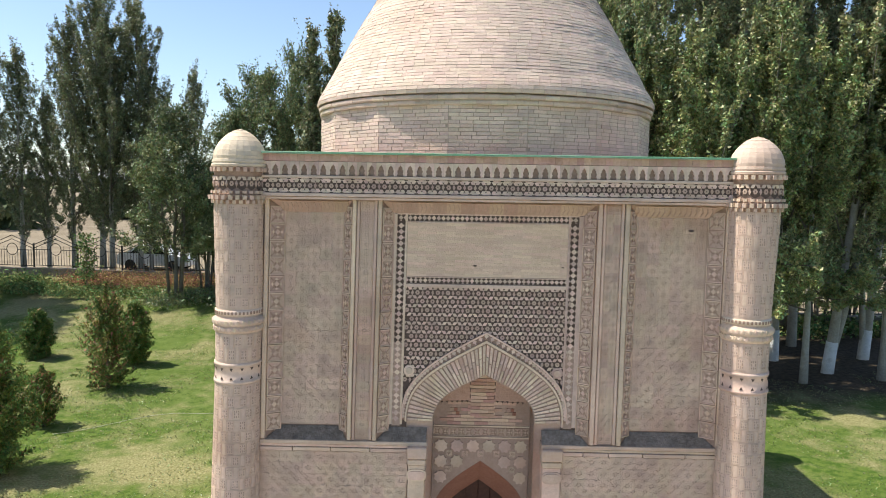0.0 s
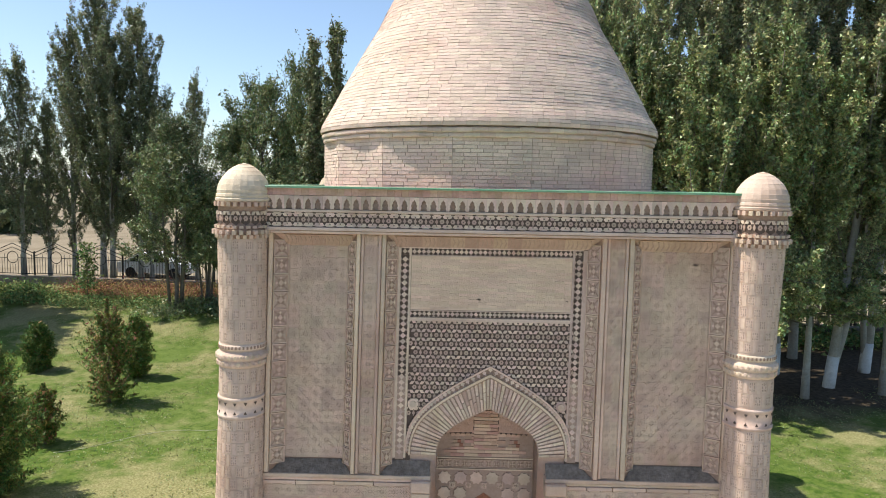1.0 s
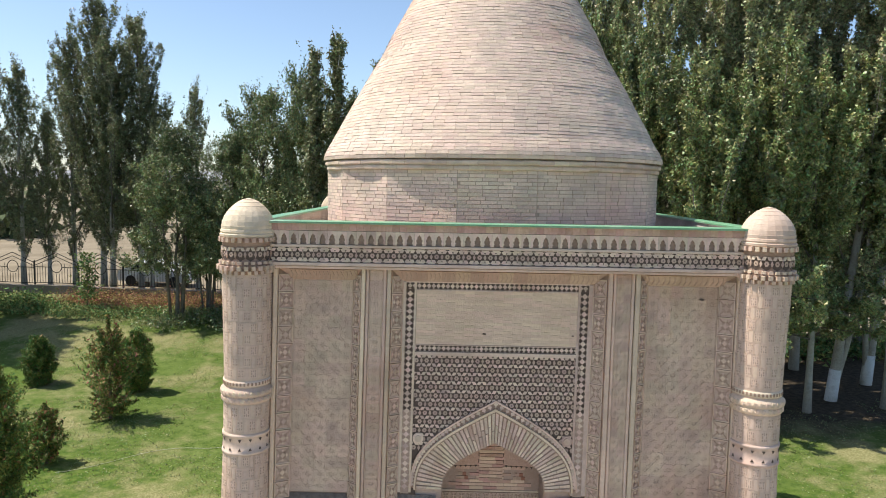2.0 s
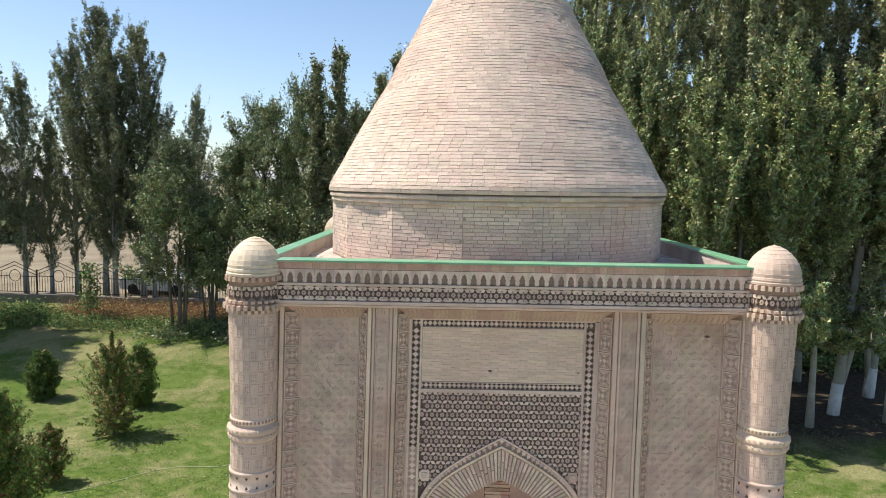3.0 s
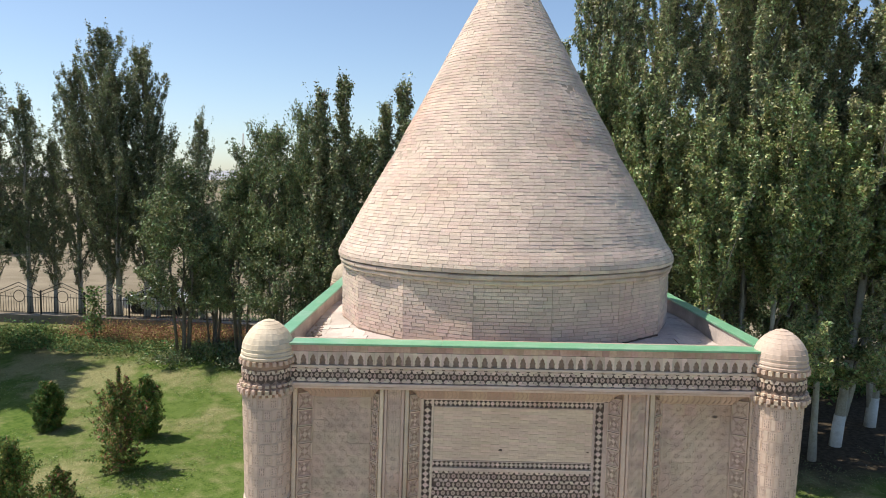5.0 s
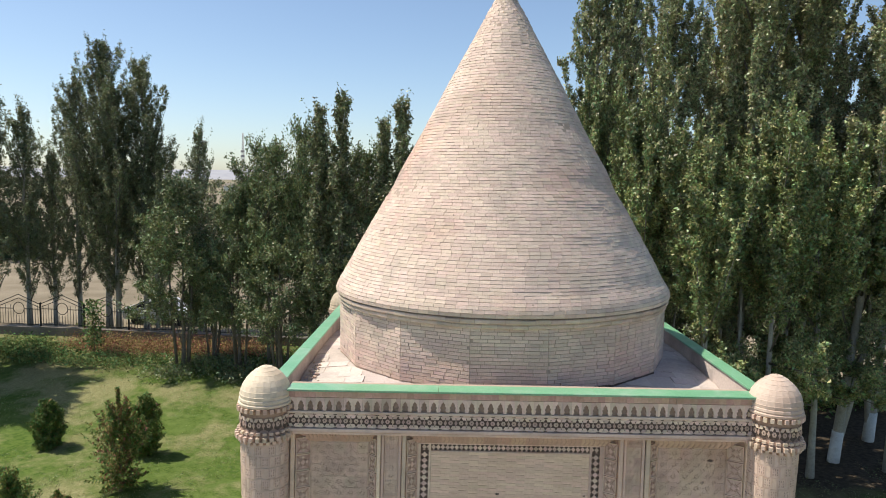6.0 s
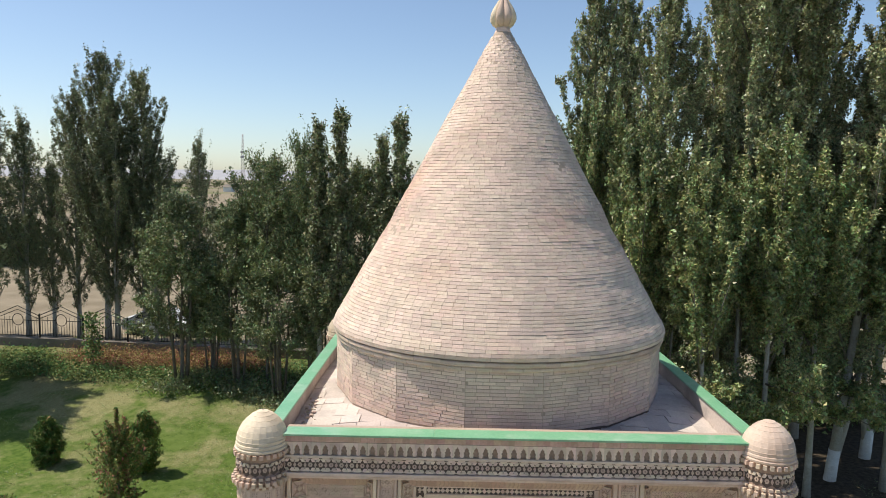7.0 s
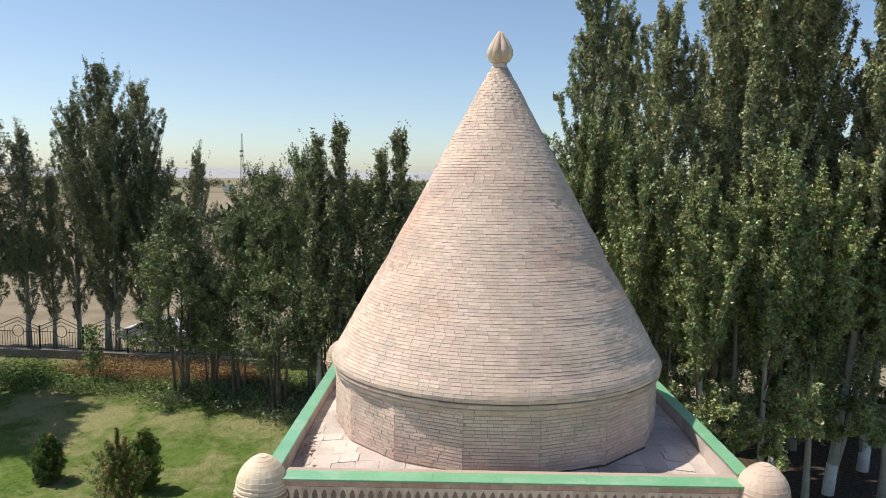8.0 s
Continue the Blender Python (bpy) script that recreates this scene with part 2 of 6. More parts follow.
def ground_material():
    m = bpy.data.materials.new("lawn_and_dry_steppe")
    m.use_nodes = True
    nt = m.node_tree; N, L = nt.nodes, nt.links
    bs = N["Principled BSDF"]
    geo = N.new("ShaderNodeNewGeometry")
    sep = N.new("ShaderNodeSeparateXYZ"); L.new(geo.outputs["Position"], sep.inputs[0])
    def nz(scale, detail=5.0):
        n = N.new("ShaderNodeTexNoise"); n.inputs["Scale"].default_value, n.inputs["Detail"].default_value = scale, detail
        L.new(geo.outputs["Position"], n.inputs["Vector"]); return n.outputs["Fac"]
    def ramp(v, a, b):
        r = N.new("ShaderNodeMapRange"); r.inputs["From Min"].default_value, r.inputs["From Max"].default_value = a, b
        L.new(v, r.inputs["Value"]); return r.outputs["Result"]
    def mixc(f, a, b):
        x = N.new("ShaderNodeMix"); x.data_type = "RGBA"
        for k, c in (("A", a), ("B", b)):
            if isinstance(c, tuple): x.inputs[k].default_value = (*c, 1)
            else: L.new(c, x.inputs[k])
        L.new(f, x.inputs["Factor"]); return x.outputs["Result"]
    def mth(op, a, b):
        x = N.new("ShaderNodeMath"); x.operation = op
        for k, c in ((0, a), (1, b)):
            if isinstance(c, (int, float)): x.inputs[k].default_value = c
            else: L.new(c, x.inputs[k])
        return x.outputs[0]
    green = mixc(ramp(nz(14, 8), 0.35, 0.65), (0.038, 0.074, 0.013), (0.118, 0.164, 0.038))
    green = mixc(ramp(nz(2.6, 6), 0.42, 0.62), green, (0.12, 0.165, 0.045))
    green = mixc(ramp(nz(0.25), 0.4, 0.62), green, mixc(ramp(nz(5, 8), 0.4, 0.6), (0.054, 0.102, 0.017), (0.103, 0.152, 0.032)))
    dryc = mixc(ramp(nz(20, 8), 0.35, 0.65), (0.16, 0.16, 0.065), (0.29, 0.275, 0.14))
    lawn = mixc(ramp(mth("ADD", nz(0.33, 7), mth("MULTIPLY", nz(2.2), 0.35)), 0.64, 0.80), green, dryc)
    shaded_soil = mixc(ramp(nz(6, 8), 0.35, 0.65), (0.05, 0.039, 0.027), (0.10, 0.078, 0.054))
    # bare soil below the grove on the far side of the tomb, its colour darkened for the shade there
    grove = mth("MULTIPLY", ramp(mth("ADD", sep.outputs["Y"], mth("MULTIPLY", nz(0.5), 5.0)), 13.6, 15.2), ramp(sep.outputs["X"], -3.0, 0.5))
    belt = ramp(mth("ADD", mth("ADD", sep.outputs["Y"], mth("MULTIPLY", sep.outputs["X"], 0.11)), mth("MULTIPLY", nz(0.6), 5.0)), 21.2, 23.2)
    # Unseen pale paving before the facade, added to bounce light up onto it.
    front = mth("SUBTRACT", 1.0, ramp(mth("ADD", sep.outputs["Y"], mth("MULTIPLY", nz(1.5), 1.2)), -0.1, 0.6))
    ax = N.new("ShaderNodeMath"); ax.operation = "ABSOLUTE"; L.new(sep.outputs["X"], ax.inputs[0])
    front = mth("MULTIPLY", front, mth("SUBTRACT", 1.0, ramp(mth("ADD", ax.outputs[0], mth("MULTIPLY", nz(0.8), 2.0)), 7.5, 8.5)))
    skirt = mth("MULTIPLY", mth("SUBTRACT", 1.0, ramp(mth("ADD", ax.outputs[0], mth("MULTIPLY", nz(2.0), 0.8)), 4.25, 4.6)), mth("SUBTRACT", 1.0, ramp(sep.outputs["X"], -3.0, -2.0)))
    # bare floor inside the tomb
    inside = mth("MULTIPLY", mth("SUBTRACT", 1.0, ramp(ax.outputs[0], 3.2, 3.3)), mth("SUBTRACT", 1.0, ramp(sep.outputs["Y"], 7.0, 7.1)))
    skirt = mth("MAXIMUM", skirt, inside)
    paved_bounce = mixc(ramp(nz(9, 8), 0.35, 0.65), (0.42, 0.375, 0.315), (0.55, 0.50, 0.43))
    lawn = mixc(mth("MAXIMUM", front, skirt), lawn, paved_bounce)
    near = mixc(grove, mixc(mth("MULTIPLY", belt, 0.25), lawn, shaded_soil), shaded_soil)
    steppe = mixc(ramp(nz(0.4, 8), 0.35, 0.65), (0.205, 0.17, 0.12), (0.285, 0.24, 0.175))
    field = mixc(ramp(nz(0.006), 0.52, 0.58), steppe, (0.13, 0.15, 0.06))
    far = mth("ADD", ramp(mth("ADD", sep.outputs["Y"], mth("MULTIPLY", sep.outputs["X"], 0.11)), 25.2, 26.4), ramp(sep.outputs["Y"], -60, -90))
    L.new(mixc(far, near, field), bs.inputs["Base Color"])
    bs.inputs["Roughness"].default_value = 0.95
    bs.inputs["Specular IOR Level"].default_value = 0.1
    bp = N.new("ShaderNodeBump"); bp.inputs["Strength"].default_value, bp.inputs["Distance"].default_value = 0.8, 0.06
    L.new(nz(18, 8), bp.inputs["Height"]); L.new(bp.outputs["Normal"], bs.inputs["Normal"])
    return m
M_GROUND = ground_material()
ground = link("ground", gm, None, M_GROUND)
tagged(ground, "mown green lawn with dry yellow patches, dry steppe beyond", "ground", "", "structure")

# ---- mausoleum ----
tomb = thing("mausoleum", "beige carved terracotta mausoleum with conical brick dome", "mausoleum")

ACX = -0.035                                     # the portal's middle line
def arch(hw, zs, za, n=14, cx=ACX):
    """A pointed arch from its left springing over the apex to the right."""
    h = []
    zs, za = zs - 0.03, za - 0.03
    for i in range(n + 1):
        s = i / n
        a, b, c, d = (1 - s) ** 3, 3 * s * (1 - s) ** 2, 3 * s * s * (1 - s), s ** 3
        h.append(((a + b + 0.75 * c) * hw, zs + (0.45 * b + 0.62 * c + d) * (za - zs)))
    return [(cx - x, z) for x, z in h] + [(cx + x, z) for x, z in h[-2::-1]]

INTR, EXTR, BAND = (0.715, 3.03, 3.70), (1.09, 3.03, 4.157), (1.17, 3.06, 4.312)
X_L, X_R = -3.36, 3.40
# front wall round the portal, then flanks and back, closed behind the facade
bm = bmesh.new()
ia = arch(*INTR)
prism(bm, [(X_L, 0.0), (X_L, 6.25), (X_R, 6.25), (X_R, 0.0), (ACX + INTR[0], 0.0)] + ia[::-1] + [(ACX - INTR[0], 0.0)], 0.20, 0.95, B, back=True)
part("front_wall", bm, M_CLAY, tomb)
for nm, args in (("side_wall", (X_L - 0.14, X_L + 0.5, 0.3, 6.9)), ("side_wall", (X_R - 0.5, X_R + 0.08, 0.3, 6.9)), ("back_wall", (X_L - 0.14, X_R + 0.08, 6.9, 7.4))):
    bm = bmesh.new()
    box(bm, *args, 0.0, 6.25, BX)
    part(nm, bm, M_CLAY, tomb)
# plinth course round the foot
for a, b in ((X_L, ACX - 0.72), (ACX + 0.72, X_R)):
    bm = bmesh.new()
    box(bm, a, b, -0.02, 0.2, 0.0, 0.35, B, bevel=0.01)
    part("plinth", bm, M_CLAY, tomb)

# lower wall and frame faces of the front, at the front plane
FR = 0.0
NICHES = [(-3.085, -1.94, -2.89, -2.065), (-1.53, 1.417, -1.375, 1.255), (1.862, 3.165, 1.995, 2.97)]   # outer x0, x1, inner x0, x1
Z_SILL, Z_HEAD, Z_IN0, Z_IN1, DEEP = 2.755, 6.09, 2.93, 5.92, 0.15
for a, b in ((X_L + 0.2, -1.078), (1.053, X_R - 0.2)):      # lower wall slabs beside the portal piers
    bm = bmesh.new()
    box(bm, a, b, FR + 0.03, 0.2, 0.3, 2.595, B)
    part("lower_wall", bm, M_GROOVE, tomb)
for a, b in ((-3.2, -3.085), (-1.94, -1.53), (1.417, 1.862), (3.165, 3.25)):
    bm = bmesh.new()
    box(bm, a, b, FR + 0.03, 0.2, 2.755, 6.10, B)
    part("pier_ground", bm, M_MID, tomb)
def ledge(x0, x1, z0, z1, y0, m=M_CLAY, name="ledge"):
    bm = bmesh.new()
    box(bm, x0, x1, y0, 0.2, z0, z1, B, bevel=0.006)
    return part(name, bm, m, tomb)
# courses of long pale slabs below the niches
rs = random.Random(5)
for a, b in ((-3.2, -0.82), (0.77, 3.24)):
    x = a
    while x < b - 0.05:
        x2 = min(b, x + rs.uniform(0.35, 0.6))
        ledge(x + 0.004, x2 - 0.004, 2.60, 2.65, FR - 0.005)
        x = x2
    ledge(a, b, 2.655, 2.695, FR + 0.008, M_CLAY)
    ledge(a, b, 2.70, 2.75, FR - 0.012, M_CLAY)

# splayed niche frames: sides, head and sill
for k, (o0, o1, i0, i1) in enumerate(NICHES):
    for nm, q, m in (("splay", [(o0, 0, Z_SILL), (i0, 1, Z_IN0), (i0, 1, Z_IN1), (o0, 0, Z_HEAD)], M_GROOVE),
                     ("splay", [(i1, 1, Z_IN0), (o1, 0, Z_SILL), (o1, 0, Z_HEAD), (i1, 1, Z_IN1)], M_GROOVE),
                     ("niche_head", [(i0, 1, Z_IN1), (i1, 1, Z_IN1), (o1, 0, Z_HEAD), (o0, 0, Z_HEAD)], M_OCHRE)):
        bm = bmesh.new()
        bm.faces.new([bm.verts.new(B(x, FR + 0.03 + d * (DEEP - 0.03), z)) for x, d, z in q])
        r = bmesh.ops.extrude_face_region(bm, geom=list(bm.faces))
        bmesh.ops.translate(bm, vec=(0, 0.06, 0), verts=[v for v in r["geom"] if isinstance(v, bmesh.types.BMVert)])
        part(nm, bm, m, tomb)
    spans = ((o0, o1),) if k != 1 else ((o0, -0.83), (0.78, o1))
    for s0, s1 in spans:
        bm = bmesh.new()
        e0, e1 = (i0 if s0 == o0 else s0), (i1 if s1 == o1 else s1)
        vs = [bm.verts.new(B(*p)) for p in ((s0, FR + 0.01, Z_SILL), (s1, FR + 0.01, Z_SILL), (e1, DEEP + 0.01, Z_IN0 - 0.02), (e0, DEEP + 0.01, Z_IN0 - 0.02),
                                            (s0, FR + 0.01, Z_SILL - 0.05), (s1, FR + 0.01, Z_SILL - 0.05))]
        bm.faces.new((vs[0], vs[1], vs[2], vs[3])); bm.faces.new((vs[4], vs[5], vs[1], vs[0]))
        part("niche_sill", bm, M_SILL, tomb, "dust-darkened grey sloping sill")

# mouldings that frame the piers
def strip(x0, x1, z0, z1, y0=FR - 0.02, m=M_PALE, name="moulding"):
    bm = bmesh.new()
    box(bm, x0, x1, y0, 0.15, z0, z1, B, bevel=0.008)
    return part(name, bm, m, tomb)
for x0, x1 in ((-3.145, -3.088), (-1.937, -1.885), (-1.585, -1.532), (1.425, 1.485), (1.795, 1.858), (3.168, 3.215), (-1.875, -1.835), (-1.638, -1.595), (1.495, 1.535), (1.745, 1.785)):
    wide = x1 - x0 > 0.045
    strip(x0, x1, 2.765, 6.1, FR - (0.025 if wide else 0.008), M_CLAY)

# ---- carved tiles ----
def star_tile_mesh(s):
    """Square tile: a rosette of raised kites, coloured dark for the shade in cuts, in the middle, quarters of a second
    one in the corners.
    """
    bm = bmesh.new()
    h = s / 2 * 0.997
    prism(bm, [(-h, -h), (h, -h), (h, h), (-h, h)], -0.006, 0.02)
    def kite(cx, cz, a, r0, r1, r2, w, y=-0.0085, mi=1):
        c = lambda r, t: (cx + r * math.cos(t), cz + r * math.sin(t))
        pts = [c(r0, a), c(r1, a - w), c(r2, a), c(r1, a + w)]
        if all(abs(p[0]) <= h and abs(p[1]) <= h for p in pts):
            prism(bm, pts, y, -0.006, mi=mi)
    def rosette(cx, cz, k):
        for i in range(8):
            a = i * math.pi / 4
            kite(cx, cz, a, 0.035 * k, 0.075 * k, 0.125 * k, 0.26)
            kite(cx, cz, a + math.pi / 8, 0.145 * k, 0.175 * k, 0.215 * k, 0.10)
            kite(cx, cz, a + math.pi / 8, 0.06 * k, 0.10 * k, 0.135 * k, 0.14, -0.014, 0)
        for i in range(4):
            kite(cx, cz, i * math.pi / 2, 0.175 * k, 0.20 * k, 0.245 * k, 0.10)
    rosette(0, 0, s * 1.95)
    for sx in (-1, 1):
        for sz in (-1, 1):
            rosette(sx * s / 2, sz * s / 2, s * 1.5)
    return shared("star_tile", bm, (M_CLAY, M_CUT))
def border_tile_mesh(wd, ht):
    """Tile with a rim, a diagonal cross and a lozenge."""
    bm = bmesh.new()
    a, b = wd / 2 * 0.97, ht / 2 * 0.965
    prism(bm, [(-a, -b), (a, -b), (a, b), (-a, b)], -0.004, 0.02, mi=1)
    t = 0.11 * a
    for q in ([(-a, -b), (-a + t, -b), (-a + t, b), (-a, b)], [(a - t, -b), (a, -b), (a, b), (a - t, b)],
              [(-a + t, b - t), (a - t, b - t), (a - t, b), (-a + t, b)], [(-a + t, -b), (a - t, -b), (a - t, -b + t), (-a + t, -b + t)]):
        prism(bm, q, -0.018, -0.004)
    for sx in (-1, 1):
        for sz in (-1, 1):
            dx, dz = sx * (a - t), sz * (b - t)
            ln = math.hypot(dx, dz); px, pz = -dz / ln * 0.05 * a, dx / ln * 0.05 * a
            # Carved cross lines as thin raised bars, groove shade painted in dark clay.
            prism(bm, [(0.25 * dx + px, 0.25 * dz + pz), (0.25 * dx - px, 0.25 * dz - pz), (0.97 * dx - px, 0.97 * dz - pz), (0.97 * dx + px, 0.97 * dz + pz)], -0.0075, -0.004, mi=2)
    prism(bm, [(0, -0.32 * b), (0.32 * a, 0), (0, 0.32 * b), (-0.32 * a, 0)], -0.018, -0.004)
    for sx in (-1, 1):
        prism(bm, [(sx * 0.72 * a, 0), (sx * 0.52 * a, 0.25 * b), (sx * 0.42 * a, 0), (sx * 0.52 * a, -0.25 * b)], -0.014, -0.004)
        prism(bm, [(0, sx * 0.74 * b), (0.25 * a, sx * 0.54 * b), (0, sx * 0.44 * b), (-0.25 * a, sx * 0.54 * b)], -0.014, -0.004)
    for i in range(8):
        t_ = (i + 0.5) * math.pi / 4
        c_, s_ = math.cos(t_), math.sin(t_)
        prism(bm, [(0.30 * a * c_, 0.30 * b * s_), (0.5 * a * math.cos(t_ - 0.16), 0.5 * b * math.sin(t_ - 0.16)), (0.62 * a * c_, 0.62 * b * s_), (0.5 * a * math.cos(t_ + 0.16), 0.5 * b * math.sin(t_ + 0.16))], -0.009, -0.004, mi=2)
    return shared("border_tile", bm, (M_CLAY, M_BORDER, M_GROOVE))
rt = random.Random(11)
def fill(parent, me, nm, x0, x1, z0, z1, s, y, keep=None):
    nx, nz_ = max(1, round((x1 - x0) / s)), max(1, round((z1 - z0) / s))
    sx, sz = (x1 - x0) / nx, (z1 - z0) / nz_
    for i in range(nx):
        for j in range(nz_):
            x, z = x0 + (i + 0.5) * sx, z0 + (j + 0.5) * sz
            if keep is None or keep(x, z):
                piece(nm, me, parent, x, y + rt.uniform(-0.002, 0.002), z, sx=sx / s, sz=sz / s)
S = 0.166
ST = star_tile_mesh(S)
for o0, o1, i0, i1 in (NICHES[0], NICHES[2]):
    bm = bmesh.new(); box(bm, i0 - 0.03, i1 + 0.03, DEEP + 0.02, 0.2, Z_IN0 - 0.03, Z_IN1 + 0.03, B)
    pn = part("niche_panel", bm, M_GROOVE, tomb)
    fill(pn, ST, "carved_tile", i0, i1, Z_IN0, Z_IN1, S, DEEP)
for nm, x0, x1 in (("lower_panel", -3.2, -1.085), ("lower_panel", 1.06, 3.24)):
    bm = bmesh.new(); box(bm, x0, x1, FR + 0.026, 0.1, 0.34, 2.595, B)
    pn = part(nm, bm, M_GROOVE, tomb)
    fill(pn, ST, "carved_tile", x0, x1, 0.35, 2.595, S, FR + 0.012)
# piers between the niches
PT = star_tile_mesh(0.13)
for x0, x1 in ((-1.83, -1.643), (1.54, 1.74)):
    fill(tomb, PT, "pier_tile", x0, x1, 2.78, 6.08, 0.13, FR + 0.024)
# tile borders lie on the splays
BT = border_tile_mesh(0.235, 0.235)
def splay_tiles(xo, xi, z0, z1):
    n = round((z1 - z0) / 0.235)
    wd = math.hypot(xo - xi, DEEP - 0.03)
    ang = math.atan2(DEEP - 0.03, abs(xi - xo)) * (1 if xi > xo else -1)
    for j in range(n):
        z = z0 + (j + 0.5) * (z1 - z0) / n
        ob = new("border_tile", BT)
        ob.parent = tomb
        ob.matrix_basis = Matrix.Translation(B((xo + xi) / 2, FR + 0.03 + (DEEP - 0.03) / 2 - 0.012, z)) @ TILT_M @ Matrix.Rotation(ang, 4, "Z") @ Matrix.Diagonal((wd / 0.235 * 0.98, 1, (z1 - z0) / n / 0.235, 1))
for k, (o0, o1, i0, i1) in enumerate(NICHES):
    splay_tiles(o0, i0, 2.86, 6.0)
    splay_tiles(o1, i1, 2.86, 6.0)

def head_tile_mesh(wd, ht):
    bm = bmesh.new()
    a, b = wd / 2 * 0.99, ht / 2 * 0.97
    prism(bm, [(-a, -b), (a, -b), (a, b), (-a, b)], -0.004, 0.01)
    for k in (-1, 0, 1):
        c = k * a * 0.62
        prism(bm, [(c - 0.12 * a, -0.8 * b), (c + 0.02 * a, -0.8 * b), (c + 0.24 * a, 0.0), (c + 0.02 * a, 0.8 * b), (c - 0.12 * a, 0.8 * b), (c + 0.10 * a, 0.0)], -0.012, -0.004, mi=1)
    return shared("head_tile", bm, (M_OCHRE, M_MID))
HT = head_tile_mesh(0.2, 0.19)
for o0, o1, i0, i1 in NICHES:
    n = round((i1 - i0 + 0.12) / 0.2)
    for i in range(n):
        x = i0 - 0.06 + (i + 0.5) * (i1 - i0 + 0.12) / n
        ob = new("head_tile", HT); ob.parent = tomb
        ob.matrix_basis = Matrix.Translation(B(x, FR + 0.03 + 0.06 - 0.012, (Z_HEAD + Z_IN1) / 2 - 0.006)) @ TILT_M @ Matrix.Rotation(math.atan2(0.12, 0.16), 4, "X") @ Matrix.Diagonal(((i1 - i0 + 0.12) / n / 0.2, 1, 1, 1))
# ---- portal panel ----
P0, P1 = -1.335, 1.20
bm = bmesh.new()
ba = arch(*EXTR)
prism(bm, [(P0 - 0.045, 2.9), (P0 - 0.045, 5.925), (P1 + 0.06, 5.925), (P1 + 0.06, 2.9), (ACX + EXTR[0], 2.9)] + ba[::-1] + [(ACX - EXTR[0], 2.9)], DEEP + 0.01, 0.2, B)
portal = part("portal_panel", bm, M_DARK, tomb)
# diamond strips
def diamond_mesh(wd, p):
    """One step of a strip: a pale lozenge between two dark triangles."""
    bm = bmesh.new()
    prism(bm, [(0, -0.49 * p), (0.40 * wd, 0), (0, 0.49 * p), (-0.40 * wd, 0)], -0.014, 0.0)
    for sx in (-1, 1):
        prism(bm, [(sx * 0.5 * wd, -0.30 * p), (sx * 0.5 * wd, 0.30 * p), (sx * 0.42 * wd, 0)], -0.014, 0.0)
    return shared("diamond", bm, (M_PALE,))
DM = diamond_mesh(0.105, 0.085)
for xc in (P0 + 0.06, P1 - 0.06):              # the lower strips have lost their dark ground
    bm = bmesh.new(); box(bm, xc - 0.058, xc + 0.058, DEEP + 0.003, 0.19, 2.93, 4.1, B); part("worn_strip", bm, M_MID, portal)
for xc in (P0 + 0.06, P1 - 0.06):
    n = 34
    for j in range(n):
        piece("diamond_tile", DM, portal, xc, DEEP + 0.01, 2.99 + (j + 0.5) * 2.80 / n, sz=2.80 / n / 0.085)
for zc, x0, x1, hgt in ((5.86, P0 + 0.02, P1 - 0.02, 0.085), (4.992, P0 + 0.12, P1 - 0.12, 0.075)):
    n = round((x1 - x0) / 0.066)
    for i in range(n):
        piece("diamond_tile", DM, portal, x0 + (i + 0.5) * (x1 - x0) / n, DEEP + 0.01, zc, sx=hgt / 0.105, sz=0.066 / 0.085 * 1.0, ry=math.pi / 2)
def rail(x0, x1, z0, z1, y=DEEP - 0.015, m=M_PALE, name="fillet", par=portal):
    bm = bmesh.new(); box(bm, x0, x1, y, 0.19, z0, z1, B, bevel=0.004)
    return part(name, bm, m, par)
for x0, x1 in ((P0 + 0.118, P0 + 0.15), (P1 - 0.15, P1 - 0.118), (P0 - 0.04, P0 + 0.004), (P1 - 0.004, P1 + 0.055)):
    rail(x0, x1, 2.95, 5.915)
rail(P0, P1, 5.905, 5.925); rail(P0 + 0.12, P1 - 0.12, 5.795, 5.815)
rail(P0 + 0.15, P1 - 0.15, 4.892, 4.942); rail(P0 + 0.15, P1 - 0.15, 5.032, 5.047)
# smooth brick field above the star lattice
bm = bmesh.new(); box(bm, P0 + 0.15, P1 - 0.15, DEEP - 0.002, 0.19, 5.047, 5.795, B)
fieldb = part("brick_field", bm, M_CLAY, tomb)
def brick_mesh(name, l, h, d, m):
    bm = bmesh.new()
    box(bm, -l / 2, l / 2, -d, 0.0, -h / 2, h / 2)
    return shared(name, bm, (m,))
M_FIELD = mat("fine_field_brick", (0.607, 0.455, 0.335), (0.727, 0.564, 0.427), pieces=0.08, stain=(0.536, 0.373, 0.269), stain_scale=1.2)
FB = brick_mesh("field_brick", 0.262, 0.0375, 0.005, M_FIELD)
nc = 19
for j in range(nc):
    z = 5.049 + (j + 0.5) * 0.744 / nc
    x = P0 + 0.155 - (0.13 if j % 2 else 0)
    while x < P1 - 0.155:
        a, b = max(x, P0 + 0.154), min(x + 0.266, P1 - 0.154)
        if b - a > 0.03:
            piece("field_brick", FB, fieldb, (a + b) / 2, DEEP - 0.002, z, sx=(b - a - 0.0015) / 0.262)
        x += 0.266
